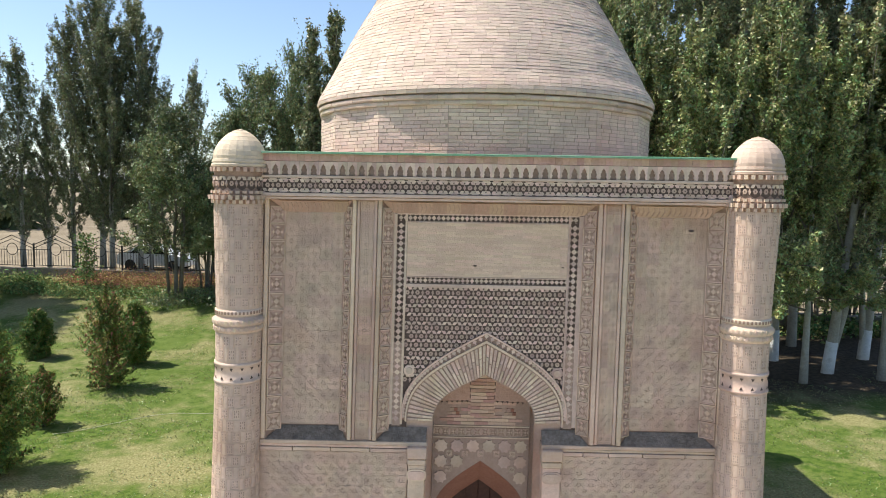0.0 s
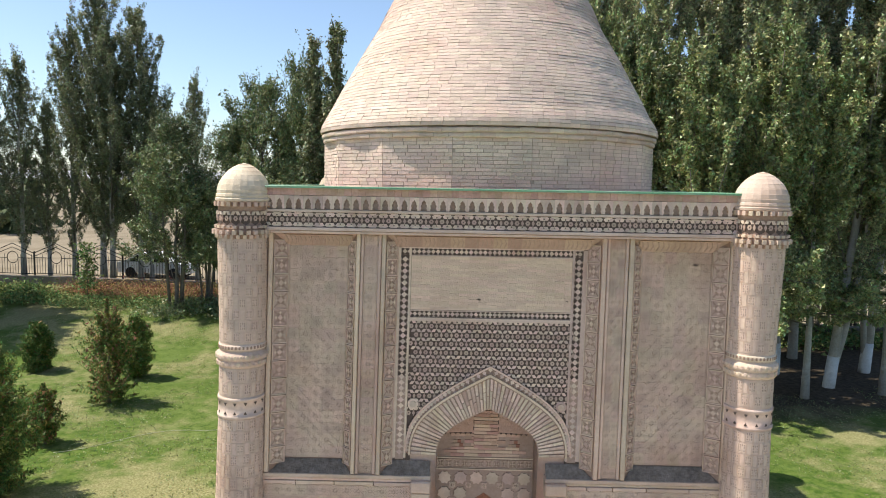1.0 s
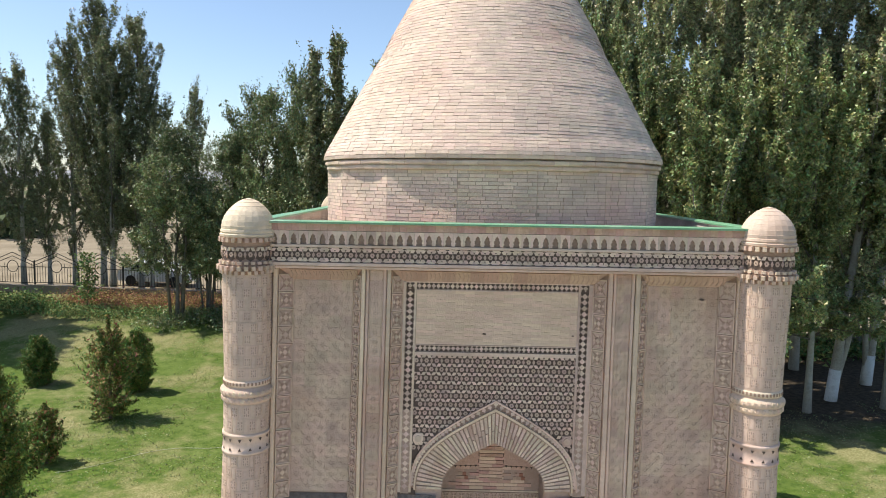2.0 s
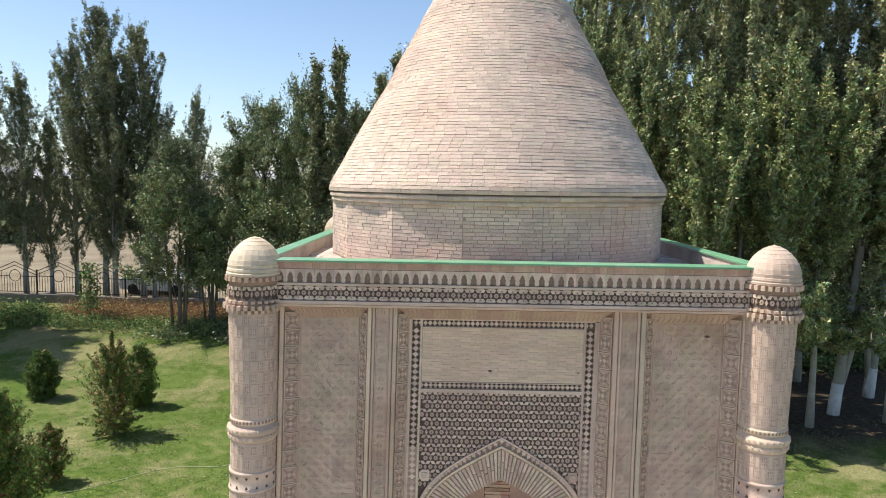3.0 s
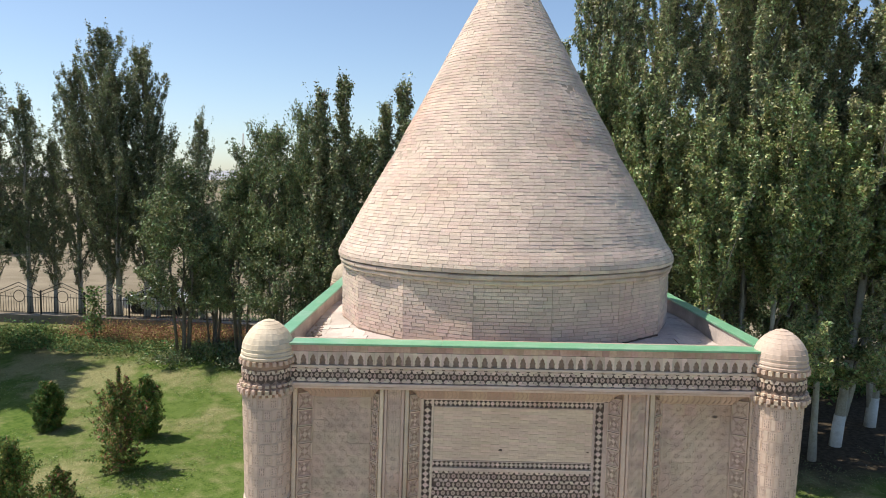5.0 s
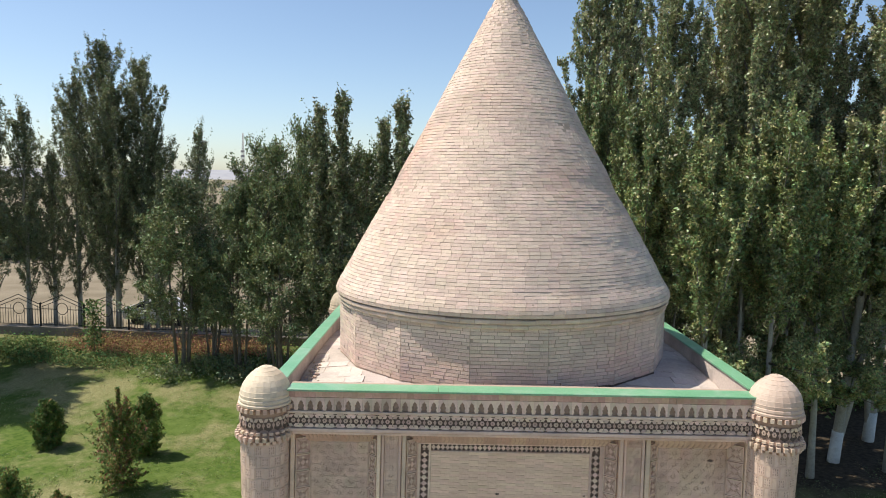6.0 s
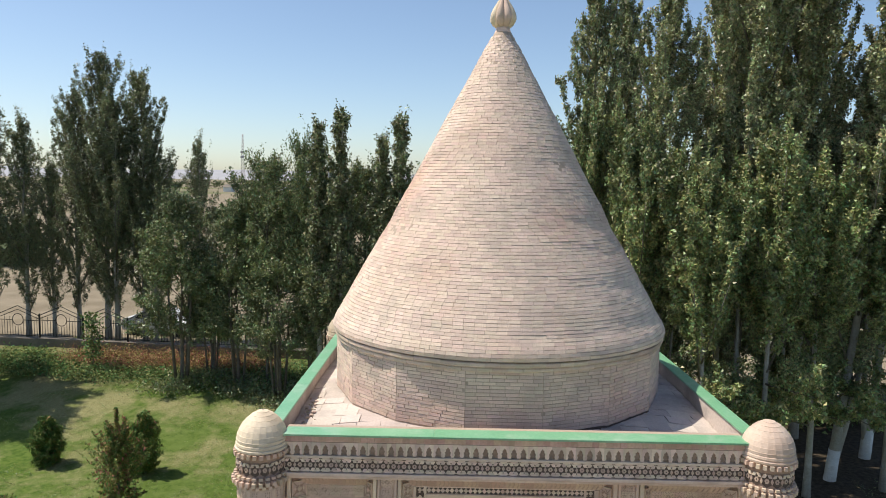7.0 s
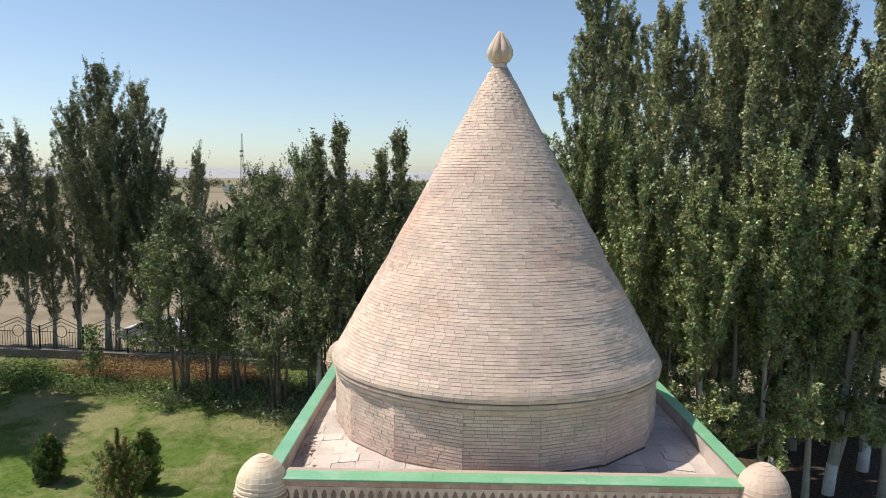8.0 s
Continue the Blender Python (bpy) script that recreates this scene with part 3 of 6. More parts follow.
# Small irregular dark plates set on the wall face.
for x, z, par, y, s in ((-0.235, 5.205, fieldb, DEEP - 0.012, 0.022), (2.74, 5.74, tomb, DEEP - 0.012, 0.03), (0.99, 5.2, fieldb, DEEP - 0.012, 0.012)):
    bm = bmesh.new()
    prism(bm, [(x - s * 1.5, z), (x - 0.2 * s, z + 0.7 * s), (x + 1.3 * s, z + 0.4 * s), (x + 1.1 * s, z - 0.5 * s), (x - 0.3 * s, z - 0.4 * s)], y - 0.004, y + 0.01, B)
    part("broken_chip", bm, M_DARK, par)
# star lattice: six-pointed stars with a ring, joined by slim lozenges
def lattice_mesh(p, full=False):
    """Dark star cell: slim pale lozenges towards the neighbours and a small boss in the middle."""
    bm = bmesh.new()
    for i in range(6 if full else 3):
        a = i * math.pi / 3
        cx, cz = 0.5 * p * math.cos(a), 0.5 * p * math.sin(a)
        u, v = (math.cos(a), math.sin(a)), (-math.sin(a), math.cos(a))
        L_, W_ = 0.285 * p, (0.145 if i % 3 == 0 else 0.17) * p
        prism(bm, [(cx + u[0] * W_, cz + u[1] * W_), (cx + v[0] * L_, cz + v[1] * L_), (cx - u[0] * W_, cz - u[1] * W_), (cx - v[0] * L_, cz - v[1] * L_)], -0.016, 0.0, mi=(2 if i % 3 == 0 else 0))
    prism(bm, [(0.235 * p * math.cos(i * math.pi / 3), 0.235 * p * math.sin(i * math.pi / 3)) for i in range(6)], -0.010, 0.0, mi=2)
    prism(bm, [(0.05 * p * math.cos(i * math.pi / 3), 0.07 * p * math.sin(i * math.pi / 3)) for i in range(6)], -0.014, -0.010, mi=1)
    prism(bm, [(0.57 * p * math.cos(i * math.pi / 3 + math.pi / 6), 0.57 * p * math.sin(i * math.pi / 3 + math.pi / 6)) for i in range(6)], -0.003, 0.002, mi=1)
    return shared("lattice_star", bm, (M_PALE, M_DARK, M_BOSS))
M_BOSS = mat("grey_terracotta", (0.425, 0.306, 0.241), (0.536, 0.403, 0.325), pieces=0.12, coarse=2)
LP = 0.142
LM = lattice_mesh(LP)
band = arch(*BAND, n=40)
def band_z(x):
    for (xa, za), (xb, zb) in zip(band, band[1:]):
        if xa <= x <= xb:
            return za + (zb - za) * (x - xa) / max(1e-6, xb - xa)
    return 3.06
row, z = 0, 4.818
while z > 3.5:
    x = P0 + 0.172 + (LP / 2 if row % 2 else 0)
    while x < P1 - 0.155:
        if z > band_z(x) - 0.05:
            piece("lattice_star", LM, portal, x, DEEP + 0.01, z)
        x += LP
    z -= LP * 0.866; row += 1
for x in (P0 + 0.23, P1 - 0.23):           # round bosses in the spandrels
    bm = bmesh.new()
    prism(bm, [(x + 0.075 * math.cos(i * math.pi / 10), 3.72 + 0.075 * math.sin(i * math.pi / 10)) for i in range(20)], DEEP - 0.015, DEEP + 0.01, B)
    prism(bm, [(x + 0.045 * math.cos(i * math.pi / 8), 3.72 + 0.045 * math.sin(i * math.pi / 8)) for i in range(16)], DEEP - 0.03, DEEP - 0.015, B)
    part("boss", bm, M_PALE, portal)

# arch: outer band with small lozenges, roll, and radial bricks
def ring_between(a, b, y0, y1, m, nm, par):
    bm = bmesh.new()
    prism(bm, a + b[::-1], y0, y1, B)
    return part(nm, bm, m, par)
N_A = 30
def at(c): return arch(*c, n=N_A)
b_out, b_in, e_out, i_in = at(BAND), at((1.112, 3.04, 4.195)), at(EXTR), at(INTR)
archp = ring_between(b_out, e_out, DEEP - 0.01, 0.19, M_GROOVE, "arch_band", tomb)
ring_between(b_out, at((1.152, 3.055, 4.285)), DEEP - 0.035, DEEP, M_CLAY, "arch_roll", archp)
ring_between(b_in, e_out, DEEP - 0.045, DEEP, M_CLAY, "arch_roll", archp)
for i in range(1, 2 * N_A):
    xm, zm = (b_out[i][0] + b_in[i][0]) / 2, (b_out[i][1] + b_in[i][1]) / 2
    dx, dz = b_out[i + 1][0] - b_out[i - 1][0], b_out[i + 1][1] - b_out[i - 1][1]
    piece("arch_lozenge", DM, archp, xm, DEEP - 0.01, zm, ry=math.atan2(dx, dz), sx=0.8, sz=0.75)
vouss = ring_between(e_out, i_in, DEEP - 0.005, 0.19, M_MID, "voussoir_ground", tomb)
def spread(c, n):
    p = arch(*c, n=60)
    d = [0.0]
    for u, v in zip(p, p[1:]): d.append(d[-1] + math.hypot(v[0] - u[0], v[1] - u[1]))
    out = []
    for k in range(n + 1):
        t = d[-1] * k / n
        j = max(i for i in range(len(d)) if d[i] <= t + 1e-9); j = min(j, len(p) - 2)
        s = (t - d[j]) / (d[j + 1] - d[j])
        out.append((p[j][0] + s * (p[j + 1][0] - p[j][0]), p[j][1] + s * (p[j + 1][1] - p[j][1])))
    return out
NV = 52
M_VOUS = mat("voussoir_brick", (0.546, 0.413, 0.312), (0.727, 0.584, 0.465), pieces=0.16, coarse=2, stain=(0.465, 0.326, 0.205), stain_scale=3.0, stain_amt=0.6)
vo, vi = spread((1.075, 3.03, 4.14), NV), spread((0.725, 3.03, 3.715), NV)
rv = random.Random(3)
for k in range(NV):
    g = 0.17
    o0, o1 = [(vo[k][i] * (1 - g) + vo[k + 1][i] * g) for i in (0, 1)], [(vo[k][i] * g + vo[k + 1][i] * (1 - g)) for i in (0, 1)]
    i0, i1 = [(vi[k][i] * (1 - g) + vi[k + 1][i] * g) for i in (0, 1)], [(vi[k][i] * g + vi[k + 1][i] * (1 - g)) for i in (0, 1)]
    cut = 0.42 if k % 2 else 0.6
    for s0, s1 in ((0.0, cut - 0.012), (cut + 0.012, 1.0)):
        l = lambda p, q, s: (p[0] + (q[0] - p[0]) * s, p[1] + (q[1] - p[1]) * s)
        bm = bmesh.new()
        prism(bm, [l(i0, o0, s0), l(i1, o1, s0), l(i1, o1, s1), l(i0, o0, s1)], DEEP - 0.02 - rv.uniform(0, 0.006), DEEP, B)
        part("voussoir", bm, M_VOUS, vouss)
# soffit of the arch and jambs of the recess
bm = bmesh.new()
sof = [(ACX - 0.715, 0.0)] + arch(*INTR) + [(ACX + 0.715, 0.0)]
fr_v = [bm.verts.new(B(x, DEEP - 0.004, z)) for x, z in sof]
bk_v = [bm.verts.new(B(x, 0.9, z)) for x, z in sof]
for i in range(len(sof) - 1):
    bm.faces.new((fr_v[i], bk_v[i], bk_v[i + 1], fr_v[i + 1]))
part("portal_soffit", bm, M_CLAY, tomb)
# back of the recess with the door arch through it
BK = 0.72
bm = bmesh.new()
DOOR = (0.695, 1.36, 2.26)
da = arch(*DOOR)
# Recess wall in the darker clay, which carries part of its shade.
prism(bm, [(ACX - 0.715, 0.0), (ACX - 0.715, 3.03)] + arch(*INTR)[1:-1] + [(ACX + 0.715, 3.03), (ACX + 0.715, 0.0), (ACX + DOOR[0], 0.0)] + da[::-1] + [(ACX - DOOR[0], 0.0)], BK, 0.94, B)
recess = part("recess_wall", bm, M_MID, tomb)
bm = bmesh.new()
di = arch(0.56, 1.12, 1.84)
a_, b_ = [(ACX - DOOR[0], 0.0)] + da + [(ACX + DOOR[0], 0.0)], [(ACX - 0.56, 0.0)] + di + [(ACX + 0.56, 0.0)]
va = [bm.verts.new(B(x, BK - 0.004, z)) for x, z in a_]; vb = [bm.verts.new(B(x, 1.05, z)) for x, z in b_]
for i in range(len(va) - 1):
    bm.faces.new((va[i], vb[i], vb[i + 1], va[i + 1]))
part("door_reveal", bm, M_RED, tomb, "red-brown splayed door arch")
bm = bmesh.new()
box(bm, ACX - 0.6, ACX + 0.6, 1.12, 1.18, 0.0, 2.45, B)
door = part("door", bm, M_DOOR, tomb, "dark red wooden door")
for k in range(6):
    bm = bmesh.new(); box(bm, ACX - 0.56 + k * 0.188, ACX - 0.56 + k * 0.188 + 0.178, 1.10, 1.12, 0.05, 2.4, B, bevel=0.006)
    part("plank", bm, M_DOOR, door)
# brick tympanum of the recess
TB = brick_mesh("tympanum_brick", 0.2, 0.044, 0.014, M_FIELD)
TB2 = brick_mesh("tympanum_brick", 0.2, 0.044, 0.017, M_ROSY)
ib = arch(0.685, 3.03, 3.67, n=40)
for j in range(17):
    z = 2.80 + j * 0.05
    x = ACX - 0.72 + (0.1 if j % 2 else 0)
    while x < ACX + 0.62:
        a, b = x + 0.003, x + 0.201
        inside = lambda xx: any(xa <= xx <= xb and z + 0.025 < za + (zb - za) * (xx - xa) / max(1e-6, xb - xa) for (xa, za), (xb, zb) in zip(ib, ib[1:]))
        if inside(a) and inside(b) and not (z > 3.10 and abs((a + b) / 2 - ACX) > 0.12) and not (3.08 > z > 2.9 and 0.28 < abs((a + b) / 2 - ACX) < 0.55):
            piece("tympanum_brick", (TB, TB2)[rt.random() < 0.4], recess, (a + b) / 2, BK, z, sx=(b - a) / 0.2)
        x += 0.204
# middle strip of rosy and pale bricks between carved spandrels with a scalloped lower edge
for j in range(14):
    z = 2.93 + j * 0.052
    if z > 3.57: break
    hw = min(0.175, (3.64 - z) * 0.9)
    cuts = [ACX - hw, ACX + rt.uniform(-0.1, 0.1), ACX + hw]
    for a, b in zip(cuts, cuts[1:]):
        piece("tympanum_brick", (TB, TB2)[rt.random() < 0.55], recess, (a + b) / 2, BK - 0.012, z, sx=(b - a - 0.004) / 0.2)
for s in (-1, 1):
    edge = [(x, z) for x, z in ib if s * (x - ACX) > 0.19 and z > 3.14]
    edge = edge if s < 0 else edge[::-1]
    bm = bmesh.new()
    prism(bm, [(ACX + s * 0.19, 3.145), (ACX + s * 0.64, 3.125)] + edge + [(ACX + s * 0.19, edge[-1][1] + 0.06)], BK - 0.02, BK, B)
    spandrel = part("spandrel", bm, M_ROSY if s < 0 else M_OCHRE, recess)
    for k in range(6):
        x = ACX + s * (0.225 + 0.075 * k)
        bm = bmesh.new()
        prism(bm, [(x - 0.02, 3.142 - 0.003 * k), (x + 0.02, 3.142 - 0.003 * k), (x, 3.112 - 0.003 * k)], BK - 0.024, BK, B)
        part("scallop", bm, M_DARK, spandrel)
    for x0, x1 in ((ACX + s * 0.183 - 0.004, ACX + s * 0.183 + 0.004),):
        bm = bmesh.new(); box(bm, x0, x1, BK - 0.006, BK, 2.9, 3.5, B); part("joint", bm, M_DARK, recess)
for s in (-1, 1):                                # stepped inlay figures in the tympanum
    for dx, dz in ((0, 0), (0.06, 0.0), (-0.06, 0.0), (0.03, 0.055), (-0.03, 0.055), (0, 0.11)):
        bm = bmesh.new(); c = ACX + s * 0.42 + dx
        box(bm, c - 0.026, c + 0.026, BK - 0.012, BK, 2.92 + dz, 2.97 + dz, B)
        part("inlay", bm, M_RED if (dx > 0) else M_OCHRE, recess)
    bm = bmesh.new()
    for z0, z1 in ((2.745, 2.765), (2.575, 2.595)):
        box(bm, ACX + (s - 1) * 0.357, ACX + (s + 1) * 0.357, BK - 0.02, BK, z0, z1, B)
    part("fillet", bm, M_PALE, recess)
CT = border_tile_mesh(0.11, 0.125)
for k in range(12):
    piece("carved_tile", CT, recess, ACX - 0.715 + 0.0595 + k * 0.119, BK - 0.004, 2.67, sx=1.065)
# large stars on the wall above the door
def big_star(s):
    bm = bmesh.new()
    pts = []
    for i in range(16):
        r = s * (0.5 if i % 2 == 0 else 0.39)
        a = math.pi / 8 + i * math.pi / 8
        pts.append((r * math.cos(a), r * math.sin(a)))
    prism(bm, pts, -0.02, 0.0)
    return shared("star_plate", bm, (M_PALE,))
BS = big_star(0.205)
for i in range(6):
    for j in range(5):
        x, z = ACX - 0.59 + i * 0.236, 2.455 - j * 0.235
        cut = [q for q in zip(da, da[1:]) if q[0][0] <= x <= q[1][0]]
        if cut and z > max(cut[0][0][1], cut[0][1][1]) + 0.10 or abs(x - ACX) > 0.64:
            piece("star_plate", BS, recess, x, BK, z)
        if i < 5:
            xm = x + 0.118
            cut = [q for q in zip(da, da[1:]) if q[0][0] <= xm <= q[1][0]]
            if cut and z - 0.11 > max(cut[0][0][1], cut[0][1][1]) + 0.05:
                piece("cross_tile", PT, recess, xm, BK - 0.002, z - 0.117, sx=0.7, sz=0.7)
# piers beside the opening, with capitals and an oval cartouche
for x0, x1 in ((-1.07, -0.835), (0.79, 1.045)):
    bm = bmesh.new(); box(bm, x0, x1, FR - 0.05, 0.2, 0.0, 2.45, B, bevel=0.012)
    pier = part("portal_pier", bm, M_CLAY, tomb)
    bm = bmesh.new(); box(bm, x0 - 0.01, x1 + 0.01, FR - 0.075, 0.2, 2.45, 2.53, B, bevel=0.012)
    box(bm, x0 - 0.02, x1 + 0.02, FR - 0.09, 0.2, 2.54, 2.70, B, bevel=0.015)
    part("capital", bm, M_CLAY, pier)
    bm = bmesh.new()
    xm = (x0 + x1) / 2
    ov = lambda a, b: [(xm + a * math.copysign(abs(math.cos(t)) ** 0.6, math.cos(t)), 2.31 + b * math.copysign(abs(math.sin(t)) ** 0.8, math.sin(t))) for t in [i * math.pi / 12 for i in range(24)]]
    prism(bm, ov(0.14, 0.085), FR - 0.068, FR - 0.05, B); prism(bm, ov(0.115, 0.06), FR - 0.08, FR - 0.068, B)
    part("cartouche", bm, M_CLAY, pier)

# ---- cornice ----
CY = FR - 0.09
def course(z0, z1, y, m, nm="cornice_course", x0=-3.2, x1=3.25, rng=None):
    bm = bmesh.new()
    box(bm, x0, x1, y, 0.3, z0, z1, B, bevel=0.005)
    return part(nm, bm, m, tomb)
course(6.10, 6.135, CY - 0.01, M_CLAY); course(6.14, 6.185, CY - 0.03, M_PALE)
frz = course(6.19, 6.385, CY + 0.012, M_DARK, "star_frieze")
course(6.388, 6.425, CY - 0.018, M_PALE)
# Ground seen through the keyholes; the shade inside them is its dark colour.
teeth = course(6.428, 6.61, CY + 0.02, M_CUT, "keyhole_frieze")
FS = lattice_mesh(0.145)
def lozenge_mesh(p):
    bm = bmesh.new()
    prism(bm, [(0.17 * p, 0), (0, 0.285 * p), (-0.17 * p, 0), (0, -0.285 * p)], -0.016, 0.0)
    return shared("lozenge", bm, (M_PALE,))
LZ = lozenge_mesh(0.145)
n = 44
for i in range(n):
    x = -3.17 + (i + 0.5) * 6.38 / n
    piece("frieze_star", FS, frz, x, CY + 0.012, 6.287)
    for s in (-1, 1):
        piece("lozenge", LZ, frz, x + s * 0.036, CY + 0.012, 6.287 - 0.0628, ry=s * math.pi / 3)
def tri_mesh(s):
    bm = bmesh.new(); prism(bm, [(-s, 0.0), (s, 0.0), (0.62 * s, 0.03), (-0.62 * s, 0.03)], -0.014, 0.0)
    return shared("frieze_edge", bm, (M_PALE,))
TM = tri_mesh(0.052)
for i in range(n):
    x = -3.17 + (i + 1.0) * 6.38 / n
    piece("frieze_edge", TM, frz, x, CY + 0.012, 6.193); piece("frieze_edge", TM, frz, x, CY + 0.012, 6.383, sz=-1)
def keyhole_mesh(p):
    """Pale plate with a dark trefoil slot."""
    bm = bmesh.new()
    slot = [(0.0, 0.150), (0.016, 0.128), (0.030, 0.112), (0.026, 0.092), (0.042, 0.078), (0.040, 0.052), (0.032, 0.044), (0.044, 0.012)]
    h = p / 2 * 0.99
    for s in (-1, 1):
        pts = [(0.0, 0.182), (0.0, 0.150)] + [(s * x, z) for x, z in slot[1:]] + [(s * 0.044, 0.0), (s * h, 0.0), (s * h, 0.182)]
        prism(bm, pts, -0.030, 0.0)
    return shared("keyhole_tile", bm, (M_PALE,))
KM = keyhole_mesh(0.1308)
n = 49
for i in range(n):
    piece("keyhole_tile", KM, teeth, -3.19 + (i + 0.5) * 6.41 / n, CY + 0.022, 6.428)
# soldier course below the metal capping
sc = course(6.612, 6.72, CY + 0.01, M_MORTAR, "brick_course")
SB = brick_mesh("soldier_brick", 0.0955, 0.10, 0.022, M_ROSY)
for i in range(66):
    piece("soldier_brick", SB, sc, -3.18 + (i + 0.5) * 6.4 / 66, CY + 0.01 + rt.uniform(-0.003, 0.003), 6.666)

# ---- parapet, green capping, roof ----
CAPZ = 6.725
XS_L, XS_R = X_L - 0.14, X_R + 0.08       # outer faces of the side walls
for nm, b in (("parapet", (XS_L, XS_L + 0.16, 0.3, 7.1)), ("parapet", (XS_R - 0.16, XS_R, 0.3, 7.1)), ("parapet", (XS_L, XS_R, 7.1, 7.4)), ("parapet", (X_L + 0.1, X_R - 0.1, 0.02, 0.155))):
    bm = bmesh.new(); box(bm, *b, 6.3, CAPZ - 0.004, BX); part(nm, bm, M_ROOF, tomb)
def capping(x0, x1, y0, y1):
    bm = bmesh.new()
    box(bm, x0, x1, y0, y1, CAPZ, CAPZ + 0.018, BX, bevel=0.004)
    for a in (0, 1):
        if x1 - x0 > y1 - y0: box(bm, x0, x1, (y0, y1 - 0.006)[a], (y0 + 0.006, y1)[a], CAPZ - 0.012, CAPZ - 0.001, BX)
        else: box(bm, (x0, x1 - 0.006)[a], (x0 + 0.006, x1)[a], y0, y1, CAPZ - 0.012, CAPZ - 0.001, BX)
    return part("capping", bm, M_GREEN, tomb, "green painted sheet-metal parapet capping")
seam = [-3.18, -1.1, 1.05, 3.24]
for a, b in zip(seam, seam[1:]): capping(a + 0.001, b - 0.001, -0.135, 0.175)
for xa in (XS_L - 0.03, XS_R - 0.19):
    for y0, y1 in ((0.30, 2.3), (2.3, 4.6), (4.6, 6.9)):
        capping(xa, xa + 0.22, y0 + 0.001, y1 - 0.001)
capping(-3.2, 3.24, 7.1, 7.36)
# roof of uneven flat slabs, falling from the drum to the parapet
DCX, DCY = -0.04, 3.5
def roof_z(x, y):
    d = math.hypot(x - DCX, y - DCY)
    return 6.53 - 0.14 * smooth(2.8, 4.3, d)
bm = bmesh.new(); box(bm, XS_L + 0.2, XS_R - 0.2, 0.2, 7.15, 6.2, 6.36, BX)
roof = part("roof", bm, M_ROOF, tomb, "pale grey uneven slab roof")
rr = random.Random(8)
y = 0.16
while y < 7.1:
    dy = rr.uniform(0.26, 0.36); x = XS_L + 0.17 - rr.uniform(0, 0.2)
    while x < XS_R - 0.17:
        dx = rr.uniform(0.3, 0.46)
        a, b, c, d = max(x, XS_L + 0.17), min(x + dx, XS_R - 0.17), y, min(y + dy, 7.1)
        mx, my = (a + b) / 2, (c + d) / 2
        if b - a > 0.05 and math.hypot(mx - DCX, my - DCY) > 2.6:
            bm = bmesh.new()
            j = lambda: rr.uniform(-0.008, 0.008)
            top = [bm.verts.new((px + j(), py + j(), roof_z(px, py) + j())) for px, py in ((a + 0.002, c + 0.002), (b - 0.002, c + 0.002), (b - 0.002, d - 0.002), (a + 0.002, d - 0.002))]
            bot = [bm.verts.new((v.co.x, v.co.y, 6.3)) for v in top]
            bm.faces.new(top)
            for i in range(4): bm.faces.new((top[(i + 1) % 4], top[i], bot[i], bot[(i + 1) % 4]))
            part("slab", bm, M_ROOF, roof)
        x += dx
    y += dy

# ---- corner columns ----
def column_radius(z):
    for (za, ra), (zb, rb) in zip(COLR, COLR[1:]):
        if za <= z <= zb: return ra + (rb - ra) * (z - za) / (zb - za)
    return COLR[-1][1]
COLR = [(0.0, 0.365), (2.0, 0.325), (3.7, 0.302), (4.6, 0.308), (6.1, 0.33)]
M_SHAFT = mat("column_terracotta", (0.556, 0.413, 0.325), (0.677, 0.527, 0.427), pieces=0.05, stain=(0.444, 0.288, 0.205), stain_scale=0.9, stain_amt=0.6, bump=0.12, dirt=(0.364, 0.288, 0.237), dirt_scale=3.2, dirt_amt=0.5)
M_MARK = mat("column_cut_shade", (0.279, 0.197, 0.16), (0.383, 0.281, 0.23), coarse=3)
